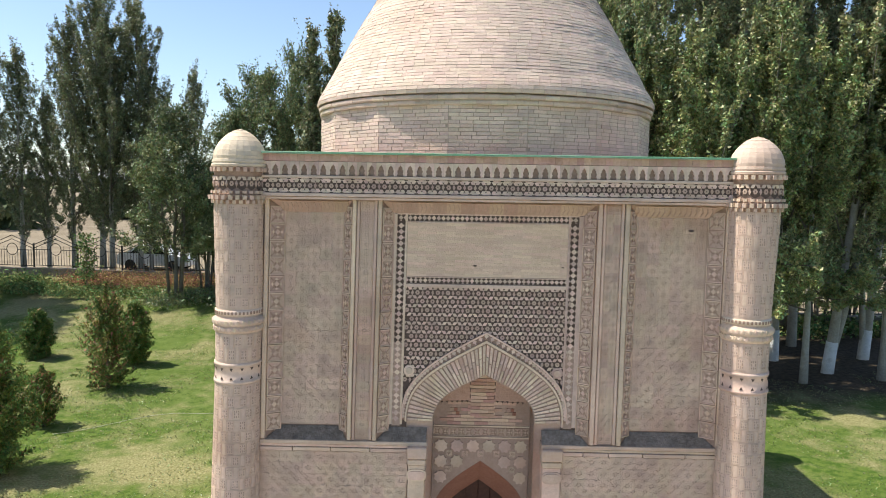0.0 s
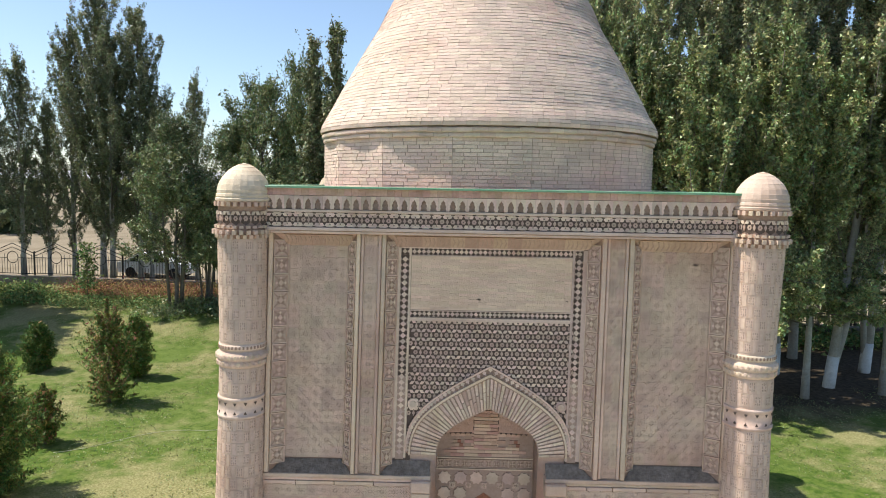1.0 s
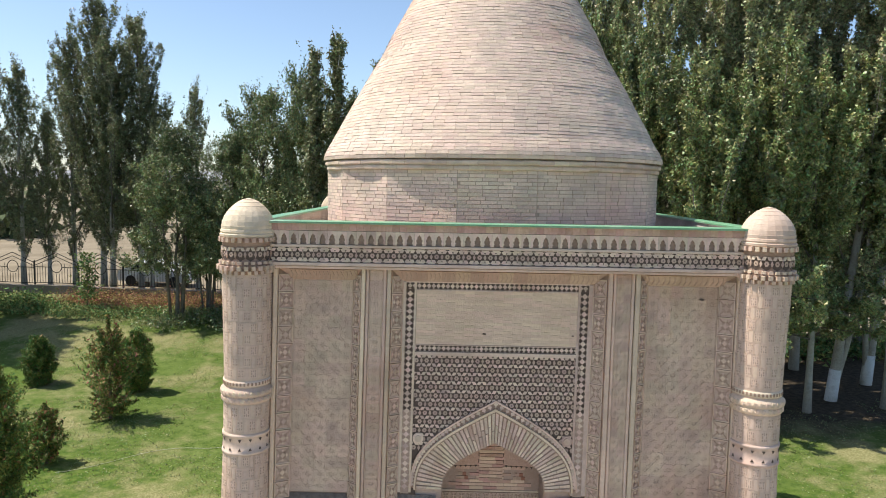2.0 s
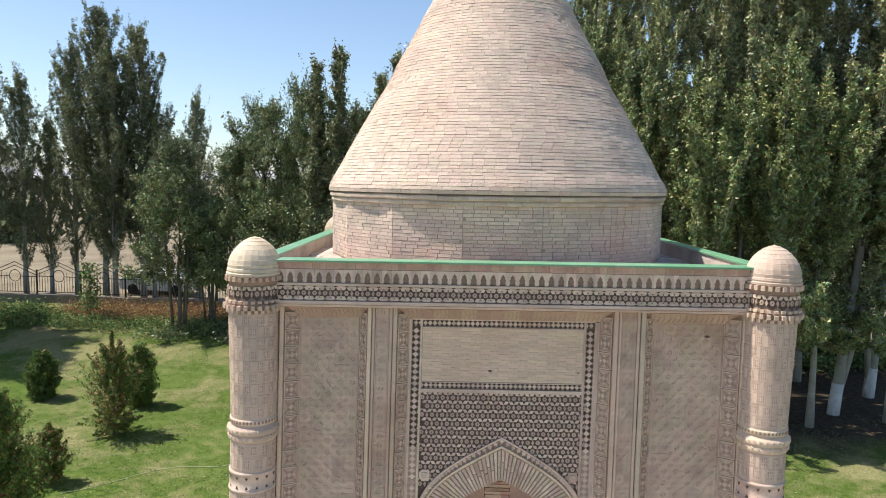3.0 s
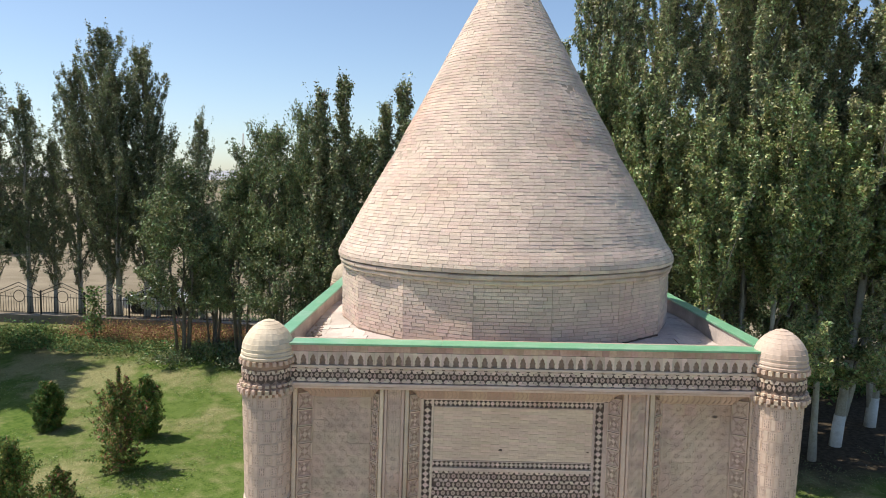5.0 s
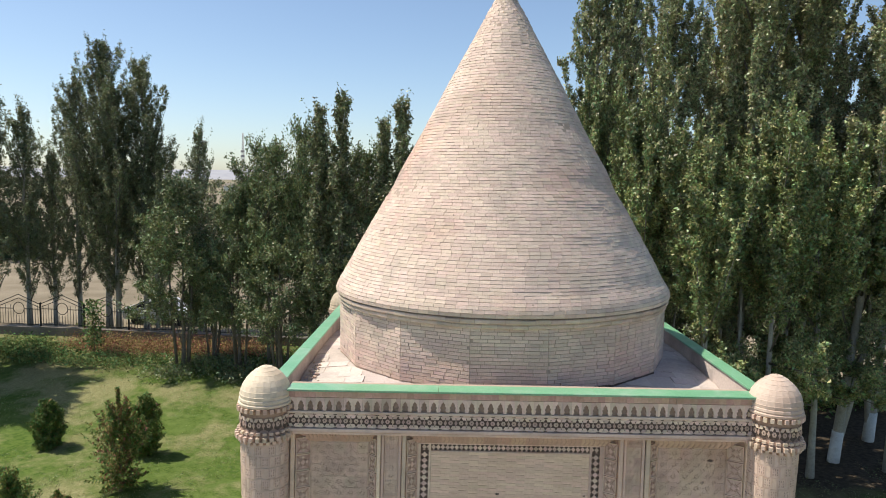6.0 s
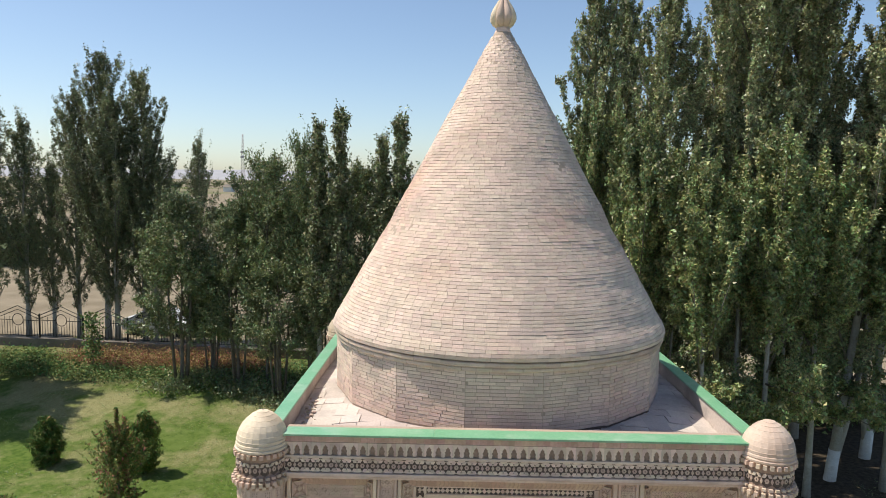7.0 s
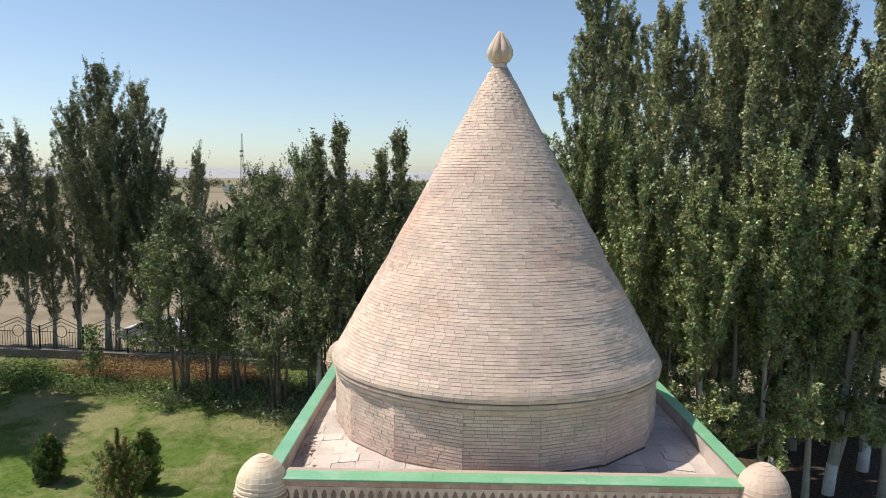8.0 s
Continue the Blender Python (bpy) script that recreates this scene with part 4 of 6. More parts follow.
def col_tile_mesh():
    """Slightly bowed square tile with a raised rim, spiral bars and a boss; unit radius 0.335."""
    bm = bmesh.new()
    s, R = 0.0655, 0.335
    def bow(x, y, z):
        a = x / R
        return (math.sin(a) * (R - y), R - math.cos(a) * (R - y), z)
    def rect(x0, x1, z0, z1, y0, mi=0):
        n = 3 if x1 - x0 > 0.04 else 1
        xs = [x0 + (x1 - x0) * i / n for i in range(n + 1)]
        lo = [bm.verts.new(bow(x, y0, z0)) for x in xs]; hi = [bm.verts.new(bow(x, y0, z1)) for x in xs]
        lb = [bm.verts.new(bow(x, 0.012, z0)) for x in xs]; hb = [bm.verts.new(bow(x, 0.012, z1)) for x in xs]
        for i in range(n):
            for q in ((lo[i], lo[i + 1], hi[i + 1], hi[i]), (hi[i], hi[i + 1], hb[i + 1], hb[i]), (lb[i], lb[i + 1], lo[i + 1], lo[i])):
                bm.faces.new(q).material_index = mi
        bm.faces.new((lb[0], lo[0], hi[0], hb[0])).material_index = mi
        bm.faces.new((lo[-1], lb[-1], hb[-1], hi[-1])).material_index = mi
    h = 0.078
    rect(-s, s, -h, h, 0.0, 0)
    for q in ((-s, -s + 0.008, -h, h), (s - 0.008, s, -h, h), (-s + 0.008, s - 0.008, h - 0.008, h), (-s + 0.008, s - 0.008, -h, -h + 0.008)):
        rect(*q, -0.0056)
    rect(-s + 0.016, s - 0.016, -h + 0.016, h - 0.016, -0.005, 0)
    # Carved hollows as flat patches, their shade given by the darker clay.
    for ix in (-1, 0, 1):
        for iz in (-1, 0, 1):
            cx, cz = ix * 0.03, iz * 0.038
            if ix == 0 and iz == 0: rect(-0.007, 0.007, -0.009, 0.009, -0.006)
            elif ix and iz: rect(cx - 0.008, cx + 0.008, cz - 0.010, cz + 0.010, -0.0055, 1)
            else: rect(cx - 0.005, cx + 0.005, cz - 0.015, cz + 0.015, -0.0055, 1)
    for ix in (-1, 1):
        rect(ix * 0.016 - 0.004, ix * 0.016 + 0.004, -0.035, 0.035, -0.0058)
    return shared("column_tile", bm, (M_SHAFT, M_MARK))
CTM = col_tile_mesh()
def plain_tile_mesh():
    """Plain bowed brick between two carved tiles; unit radius 0.335."""
    bm = bmesh.new()
    xs = [-0.0265, 0.0, 0.0265]
    vs = [[bm.verts.new((x, 0.335 - math.sqrt(0.335 ** 2 - x * x) + y, z)) for x in xs] for y, z in ((0.012, -0.079), (-0.004, -0.079), (-0.004, 0.079), (0.012, 0.079))]
    for a, b in zip(vs, vs[1:]):
        for i in (0, 1): bm.faces.new((a[i], a[i + 1], b[i + 1], b[i]))
    for i in (0, 2): bm.faces.new([v[i] for v in (vs if i == 0 else vs[::-1])])
    return shared("plain_tile", bm, (M_SHAFT,))
PTM = plain_tile_mesh()
SMALL = lattice_mesh(0.13)
def corner_column(cx, cy, tiles, first=False):
    bow_in = 0.035 if cx < 0 else -0.035       # the shafts stand a little inside their caps
    base_f = B if cy < 1 else BX
    def F(x, y, z):
        return base_f(x + bow_in * smooth(6.2, 4.6, z), y, z)
    bm = bmesh.new()
    lathe(bm, [(column_radius(z) - 0.001, z) for z in [0.3 * i for i in range(21)] + [6.1]], 72, cx, cy, F)
    col = part("corner_column", bm, M_SHAFT, tomb, "tapering column of carved tiles")
    # cap: dentils, star collar, mouldings, pointed dome of brick courses
    bm = bmesh.new()
    lathe(bm, [(0.33, 6.03), (0.34, 6.155), (0.325, 6.165), (0.325, 6.395), (0.335, 6.405), (0.335, 6.60)], 32, cx, cy, F)
    part("collar", bm, M_GROOVE, col)
    bm = bmesh.new()
    prof = [(0.345, 6.515), (0.368, 6.53), (0.372, 6.558), (0.352, 6.572), (0.362, 6.59), (0.358, 6.62), (0.347, 6.625)]
    for r, z in ((0.347, 6.68), (0.333, 6.745), (0.305, 6.81), (0.265, 6.872), (0.213, 6.93), (0.152, 6.98), (0.085, 7.018), (0.012, 7.04)):
        prof += [(r + 0.006, z - 0.008), (r - 0.001, z - 0.004), (r, z)]
    lathe(bm, prof, 22, cx, cy, F, smooth=False)
    part("cap", bm, M_PALE, col)
    for zr, nr, (wd, hg, dp), rad in ((6.488, 26, (0.05, 0.06, 0.05), 0.335), (6.115, 26, (0.05, 0.055, 0.06), 0.345), (6.185, 26, (0.052, 0.035, 0.03), 0.345), (6.055, 26, (0.045, 0.045, 0.03), 0.335)):
        bm = bmesh.new()
        box(bm, -wd / 2, wd / 2, -dp, 0.01, -hg / 2, hg / 2)
        me = shared("dentil", bm, (M_CLAY,))
        for k in range(nr):
            a = 2 * math.pi * (k + (0.5 if zr < 6.08 else 0)) / nr
            ob = new("dentil", me); ob.parent = col
            ob.matrix_basis = Matrix.Translation(F(cx, cy, zr)) @ Matrix.Rotation(a, 4, "Z") @ Matrix.Translation((0, -rad, 0))
    for k in range(16):
        ob = new("collar_star", SMALL); ob.parent = col
        ob.matrix_basis = Matrix.Translation(F(cx, cy, 6.298)) @ Matrix.Rotation(2 * math.pi * k / 16, 4, "Z") @ Matrix.Translation((0, -0.327, 0)) @ Matrix.Diagonal((1, 1, 1.25, 1))
    # ring half-way up, a plain band with small dark triangles below it
    for nm, prof, m in (("ring", [(0.29, 4.285), (0.32, 4.295), (0.34, 4.33), (0.337, 4.365), (0.322, 4.385), (0.347, 4.40), (0.357, 4.44), (0.345, 4.475), (0.312, 4.495), (0.305, 4.52)], M_CLAY),
                        ("fillet", [(0.302, 4.525), (0.32, 4.53), (0.32, 4.60), (0.302, 4.605)], M_PALE),
                        ("plain_band", [(0.295, 3.60), (0.322, 3.605), (0.322, 3.64), (0.312, 3.645), (0.309, 3.84), (0.321, 3.845), (0.321, 3.88), (0.295, 3.885)], M_PALE)):
        bm = bmesh.new(); lathe(bm, prof, 32, cx, cy, F); part(nm, bm, m, col)
    for k in range(28):
        for zz in (4.44, 4.347):
            a = 2 * math.pi * (k + (0.5 if zz < 4.4 else 0)) / 28
            if k == 0 and zz > 4.4:
                bm = bmesh.new(); box(bm, -0.024, 0.024, -0.012, 0.02, -0.03, 0.03, bevel=0.008); knob = shared("ring_knob", bm, (M_CLAY,))
            ob = new("ring_knob", knob); ob.parent = col
            ob.matrix_basis = Matrix.Translation(F(cx, cy, zz)) @ Matrix.Rotation(a, 4, "Z") @ Matrix.Translation((0, -0.347 if zz > 4.4 else -0.333, 0)) @ Matrix.Rotation(0.4, 4, "Y")
    bm = bmesh.new(); prism(bm, [(-0.022, 0.02), (0.022, 0.02), (0, -0.02)], -0.006, 0.0)
    trm = shared("inset_triangle", bm, (M_DARK,))
    bm = bmesh.new(); box(bm, -0.012, 0.012, -0.006, 0.0, -0.02, 0.02); sqm = shared("inset_square", bm, (M_GROOVE,))
    for k in range(14):
        a = 2 * math.pi * k / 14
        for zz, sgn in ((3.80, 1), (3.685, -1)):
            ob = new("inset_triangle", trm); ob.parent = col
            ob.matrix_basis = Matrix.Translation(F(cx, cy, zz)) @ Matrix.Rotation(a, 4, "Z") @ Matrix.Translation((0, -0.310, 0)) @ Matrix.Diagonal((1, 1, sgn, 1))
    for k in range(40):
        ob = new("inset_square", sqm); ob.parent = col
        ob.matrix_basis = Matrix.Translation(F(cx, cy, 4.565)) @ Matrix.Rotation(2 * math.pi * k / 40, 4, "Z") @ Matrix.Translation((0, -0.319, 0))
    if not tiles: return
    for z0, z1 in ((0.4, 3.59), (3.90, 4.27), (4.62, 6.01)):
        nr = max(1, round((z1 - z0) / 0.163))
        for j in range(nr):
            z = z0 + (j + 0.5) * (z1 - z0) / nr
            if z < 1.2: continue
            r = column_radius(z)
            for k in range(12):
                a = 2 * math.pi * (k + (0.5 if j % 2 else 0)) / 12
                if math.cos(a) < -0.25: continue
                slope = (column_radius(z + 0.05) - column_radius(z - 0.05)) / 0.1
                hs = (z1 - z0) / nr / 0.163
                for me, da, wd in ((CTM, 0.0, 0.9), (PTM, math.pi / 12, 1.0)):
                    ob = new("column_tile" if me is CTM else "plain_tile", me); ob.parent = col
                    ob.matrix_basis = Matrix.Translation(F(cx, cy, z)) @ TILT_M @ Matrix.Rotation(a + da + rt.uniform(-0.006, 0.006), 4, "Z") @ Matrix.Translation((0, -r + 0.0005 + rt.uniform(-0.0006, 0.0006), 0)) @ Matrix.Rotation(math.atan(slope), 4, "X") @ Matrix.Diagonal((r / 0.335 * wd, 0.82 if me is CTM else 1, hs * 0.97, 1))
corner_column(-3.5, -0.04, True); corner_column(3.52, -0.04, True)
corner_column(-3.5, 7.2, False); corner_column(3.52, 7.2, False)

# ---- drum and cone ----
A0 = -math.pi / 2 - math.pi / 16 - 0.015
DR = 2.94
bm = bmesh.new()
lathe(bm, [(DR - 0.009, 6.3), (DR - 0.009, 7.5)], 16, DCX, DCY, a0=A0, smooth=False)
drum = part("drum", bm, M_MORTAR, tomb, "sixteen-sided brick drum")
rb = random.Random(21)
dv, dface = [], []
def quad_brick(V, F_, o, bck):
    i = len(V); V.extend(o); V.extend(bck)
    F_.append((i, i + 1, i + 2, i + 3))
    for k in range(4): F_.append((i + k, i + 4 + k, i + 4 + (k + 1) % 4, i + (k + 1) % 4))
def face_point(k, u, z, d):
    a, b = A0 + k * math.pi / 8, A0 + (k + 1) * math.pi / 8
    pa, pb = Vector((math.cos(a), math.sin(a))) * (DR + d), Vector((math.cos(b), math.sin(b))) * (DR + d)
    p = pa + (pb - pa) * u
    return (DCX + p.x, DCY + p.y, z)
SIDE = 2 * DR * math.sin(math.pi / 16)
HC = 0.0545
for k in range(16):
    for j in range(17):
        z0 = 6.55 + j * HC
        u = -rb.uniform(0.0, 0.2) if j % 2 else -rb.uniform(0.0, 0.08) - 0.02
        while u < 1:
            du = rb.uniform(0.19, 0.235) / SIDE
            a, b = max(0.004, u + 0.005), min(0.996, u + du - 0.004)
            if b - a > 0.03:
                d = rb.uniform(-0.004, 0.004)
                o = [face_point(k, a, z0 + 0.004, d), face_point(k, b, z0 + 0.004, d), face_point(k, b, z0 + HC - 0.004, d), face_point(k, a, z0 + HC - 0.004, d)]
                bk = [face_point(k, a, z0 + 0.004, -0.03), face_point(k, b, z0 + 0.004, -0.03), face_point(k, b, z0 + HC - 0.005, -0.03), face_point(k, a, z0 + HC - 0.005, -0.03)]
                if k in (15, 0, 1, 14) and j > 1 :
                    V, Fc = [], []
                    quad_brick(V, Fc, o, bk)
                    me = bpy.data.meshes.new("brick"); me.from_pydata(V, [], Fc)
                    link("brick", me, drum, M_BRICK)
                else:
                    quad_brick(dv, dface, o, bk)
            u += du
me = bpy.data.meshes.new("drum_bricks"); me.from_pydata(dv, [], dface)
tagged(link("drum_bricks", me, drum, M_BRICK), kind="stuff")
# crack between roof and drum, drawn as dark strips that stand for its shade
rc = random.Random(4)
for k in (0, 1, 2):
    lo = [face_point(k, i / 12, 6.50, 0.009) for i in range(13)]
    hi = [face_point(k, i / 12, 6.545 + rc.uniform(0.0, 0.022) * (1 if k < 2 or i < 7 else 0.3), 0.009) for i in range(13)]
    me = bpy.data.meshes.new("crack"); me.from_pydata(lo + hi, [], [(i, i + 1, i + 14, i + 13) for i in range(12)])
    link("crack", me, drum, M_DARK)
# heaps of crumbled mortar on the roof
def rubble(seed, x0, y0, n, spread_x, spread_y, label):
    rq = random.Random(seed)
    bm = bmesh.new()
    for i in range(n):
        x, y, q = x0 + rq.gauss(0, spread_x), y0 + rq.gauss(0, spread_y), rq.uniform(0.008, 0.026)
        y = max(y, 0.22)
        z = roof_z(x, y) + q * 0.4
        vs = [bm.verts.new((x + q * rq.uniform(0.5, 1.2) * sx, y + q * rq.uniform(0.5, 1.2) * sy, z + q * rq.uniform(0.4, 0.9) * sz)) for sx in (-1, 1) for sy in (-1, 1) for sz in (-1, 1)]
        for f in ((0, 1, 3, 2), (4, 6, 7, 5), (0, 4, 5, 1), (2, 3, 7, 6), (0, 2, 6, 4), (1, 5, 7, 3)): bm.faces.new([vs[j] for j in f])
    return tagged(link("rubble", shared("rubble", bm, (M_RUBBLE,))), label, "rubble", "", "stuff")
M_RUBBLE = mat("mortar_crumbs", (0.36, 0.27, 0.20), (0.56, 0.46, 0.37), pieces=0.25, coarse=3)
rubble(1, -2.85, 0.5, 160, 0.16, 0.09, "brown mortar crumbs heaped on the slab roof")
rubble(2, 2.95, 0.5, 120, 0.22, 0.08, "pale mortar crumbs scattered on the slab roof")
rubble(3, -3.15, 1.7, 60, 0.06, 0.5, "loose mortar crumbs along the parapet")
# mouldings between drum and cone
bm = bmesh.new()
lathe(bm, [(2.88, 7.47), (2.935, 7.475), (2.935, 7.53), (2.955, 7.54), (2.955, 7.605), (2.935, 7.62), (2.935, 7.66)], 64, DCX, DCY)
lip = part("drum_moulding", bm, M_MORTAR, drum, "two projecting courses of brick below the cone")
for rad, z0, z1, cnt in ((2.99, 7.553, 7.618, 84), (2.963, 7.478, 7.54, 82)):
    a = math.pi / cnt * 0.985
    sv, sf = [], []
    P = lambda t, q, h: (q * math.cos(t), q * math.sin(t), h)
    prof = [(rad - 0.06, z0), (rad - 0.012, z0), (rad, z0 + 0.014), (rad, z1 - 0.014), (rad - 0.012, z1), (rad - 0.06, z1)]
    for q, h in prof:
        sv += [P(-a, q, h - z0), P(a, q, h - z0)]
    for i in range(len(prof) - 1):
        sf.append((2 * i, 2 * i + 1, 2 * i + 3, 2 * i + 2))
    sf.append(tuple(range(0, 12, 2))); sf.append(tuple(range(11, 0, -2)))
    me = bpy.data.meshes.new("lip_brick"); me.from_pydata(sv, [], sf); me.materials.append(M_LIP)
    for i in range(cnt):
        t = 2 * math.pi * i / cnt
        wave = 0.016 * noise.noise(Vector((math.cos(t) * 2, math.sin(t) * 2, 3.0)))
        ob = new("lip_brick", me); ob.parent = lip
        ob.matrix_basis = Matrix.Translation((DCX + math.cos(t) * rb.uniform(-0.006, 0.003), DCY + math.sin(t) * rb.uniform(-0.006, 0.003), z0 + wave + rb.uniform(-0.005, 0.005))) @ Matrix.Rotation(t, 4, "Z")
CONE = [(7.64, 3.0), (7.72, 3.005), (7.83, 2.955), (7.96, 2.875), (8.45, 2.61), (8.98, 2.31), (9.52, 1.99), (10.05, 1.715), (10.57, 1.425), (11.09, 1.16), (11.6, 0.88), (12.1, 0.605), (12.61, 0.335), (12.86, 0.19), (12.93, 0.15)]
def cone_r(z):
    for (za, ra), (zb, rb_) in zip(CONE, CONE[1:]):
        if z <= zb: return ra + (rb_ - ra) * (z - za) / (zb - za)
    return CONE[-1][1]
bm = bmesh.new()
lathe(bm, [(r - 0.010, z) for z, r in CONE], 64, DCX, DCY)
cone = part("cone", bm, M_MORTAR, tomb, "conical dome of pinkish beige brick courses")
V, Fc = [], []
z, k, single = 7.645, 0, 0
while z < 12.84:
    slope = (cone_r(z + 0.05) - cone_r(z)) / 0.05
    dz = 0.058 / math.sqrt(1 + slope * slope)
    r0, r1 = cone_r(z) + 0.002, cone_r(z + dz) + 0.005
    n = max(6, round(2 * math.pi * r0 / 0.17))
    off = rb.uniform(0, 1)
    wob = [0.004 * noise.noise(Vector((math.cos(2 * math.pi * i / n) * 2, math.sin(2 * math.pi * i / n) * 2, z))) + 0.012 * noise.noise(Vector((math.cos(2 * math.pi * i / n) * 0.9, math.sin(2 * math.pi * i / n) * 0.9, z * 2.6))) for i in range(n)]
    for i in range(n):
        t_ = 2 * math.pi * (i + off) / n
        worn = smooth(0.1, 0.9, math.cos(t_ + 0.6)) * smooth(11.8, 9.8, z)
        wob[i] += worn * (0.017 * noise.noise(Vector((math.cos(t_) * 1.3, math.sin(t_) * 1.3, z * 3.1 + 7))) + 0.002 * noise.noise(Vector((math.cos(t_) * 5, math.sin(t_) * 5, z * 9))))
    shared_me = None
    for i in range(n):
        w_ = 2 * math.pi / n
        a0, a1 = w_ * (i + off) + 0.0019 / r0, w_ * (i + 1 + off) - 0.0019 / r0
        front = 7.62 < z < 8.5 and abs(((w_ * (i + off + 0.5) + math.pi / 2 + math.pi) % (2 * math.pi)) - math.pi) < 0.42
        d = (rb.uniform(-0.0025, 0.0025) + wob[i]) * min(1.0, 0.25 + r0 * 0.6)
        zz = rb.uniform(-0.0025, 0.0025)
        P = lambda a, r, h: (r * math.cos(a), r * math.sin(a), h)
        if front and single < 300:
            if shared_me is None:
                m0, m1 = -w_ / 2 + 0.0019 / r0, w_ / 2 - 0.0019 / r0
                sv, sf = [], []
                quad_brick(sv, sf, [P(m0, r0, 0), P(m1, r0, 0), P(m1, r1, dz * 0.88), P(m0, r1, dz * 0.88)], [P(m0, r0 - 0.05, 0), P(m1, r0 - 0.05, 0), P(m1, r1 - 0.05, dz * 0.88), P(m0, r1 - 0.05, dz * 0.88)])
                shared_me = bpy.data.meshes.new("brick"); shared_me.from_pydata(sv, [], sf); shared_me.materials.append(M_BRICK)
            ob = new("brick", shared_me); ob.parent = cone
            am = w_ * (i + off + 0.5)
            ob.matrix_basis = Matrix.Translation((DCX + d * math.cos(am), DCY + d * math.sin(am), z + zz)) @ Matrix.Rotation(am, 4, "Z")
            single += 1
        else:
            o = [P(a0, r0 + d, z + zz), P(a1, r0 + d, z + zz), P(a1, r1 + d, z + zz + dz * 0.88), P(a0, r1 + d, z + zz + dz * 0.88)]
            bk = [P(a0, r0 - 0.05, z + zz), P(a1, r0 - 0.05, z + zz), P(a1, r1 - 0.05, z + zz + dz * 0.88), P(a0, r1 - 0.05, z + zz + dz * 0.88)]
            sh = lambda p: (p[0] + DCX, p[1] + DCY, p[2])
            quad_brick(V, Fc, [sh(p) for p in o], [sh(p) for p in bk])
    z += dz; k += 1
me = bpy.data.meshes.new("cone_bricks"); me.from_pydata(V, [], Fc)
tagged(link("cone_bricks", me, cone, M_BRICK), kind="stuff")
# bud finial
bm = bmesh.new()
lathe(bm, [(0.17, 12.86), (0.145, 12.93), (0.125, 12.97), (0.13, 13.0)], 20, DCX, DCY)
fin = part("finial", bm, M_PALE, tomb, "pale bud-shaped finial")
for k in range(8):
    a = 2 * math.pi * (k + 0.5) / 8
    bm = bmesh.new()
    prof = [(0.06, 12.98, 0.05), (0.115, 13.05, 0.085), (0.145, 13.13, 0.105), (0.145, 13.22, 0.10), (0.115, 13.33, 0.08), (0.065, 13.45, 0.05), (0.018, 13.56, 0.018)]
    rings = []
    for d, zz, r in prof:
        rings.append([bm.verts.new((DCX + math.cos(a) * (d + r * math.cos(t)) - math.sin(a) * r * 0.8 * math.sin(t), DCY + math.sin(a) * (d + r * math.cos(t)) + math.cos(a) * r * 0.8 * math.sin(t), zz)) for t in [2 * math.pi * q / 10 for q in range(10)]])
    for p, q in zip(rings, rings[1:]):
        for i in range(10):
            bm.faces.new((p[i], p[(i + 1) % 10], q[(i + 1) % 10], q[i])).smooth = True
    bm.faces.new(rings[0][::-1]); bm.faces.new(rings[-1])
    part("petal", bm, M_PALE, fin)

# ---- trees ----
def leaves(name, pts, size, rng, material, up=0.0, stretch=1.5):
    """A crown: one small folded leaf at every place in pts."""
    n = len(pts)
    d = rng.normal(size=(n, 3)); d[:, 2] = d[:, 2] * (1 - up) + up * 1.4
    d /= np.linalg.norm(d, axis=1, keepdims=True)
    e = rng.normal(size=(n, 3)); e -= d * (e * d).sum(1, keepdims=True)
    e /= np.linalg.norm(e, axis=1, keepdims=True)
    s = size * rng.uniform(0.6, 1.3, size=(n, 1))
    q = np.stack([pts - d * s * stretch * 0.5, pts + e * s * 0.55 + d * s * stretch * 0.15, pts + d * s * stretch * 0.55 - e * s * 0.45], 1).reshape(-1, 3)
    me = bpy.data.meshes.new(name)
    me.vertices.add(3 * n); me.vertices.foreach_set("co", q.astype(np.float32).ravel())
    me.loops.add(3 * n); me.loops.foreach_set("vertex_index", np.arange(3 * n, dtype=np.int32))
    me.polygons.add(n); me.polygons.foreach_set("loop_start", np.arange(0, 3 * n, 3, dtype=np.int32))
    me.update(calc_edges=True)
    me.materials.append(material)
    return me

def stick(bm, pts, radii, n=7, mi=0):
    rings = []
    for i, p in enumerate(pts):
        d = (Vector(pts[min(i + 1, len(pts) - 1)]) - Vector(pts[max(i - 1, 0)])).normalized()
        u = d.orthogonal().normalized(); v = d.cross(u)
        rings.append([bm.verts.new(Vector(p) + (u * math.cos(2 * math.pi * k / n) + v * math.sin(2 * math.pi * k / n)) * radii[i]) for k in range(n)])
    for a, b in zip(rings, rings[1:]):
        for k in range(n):
            f = bm.faces.new((a[k], a[(k + 1) % n], b[(k + 1) % n], b[k])); f.smooth = True; f.material_index = mi
    bm.faces.new(rings[-1]); bm.faces.new(rings[0][::-1])

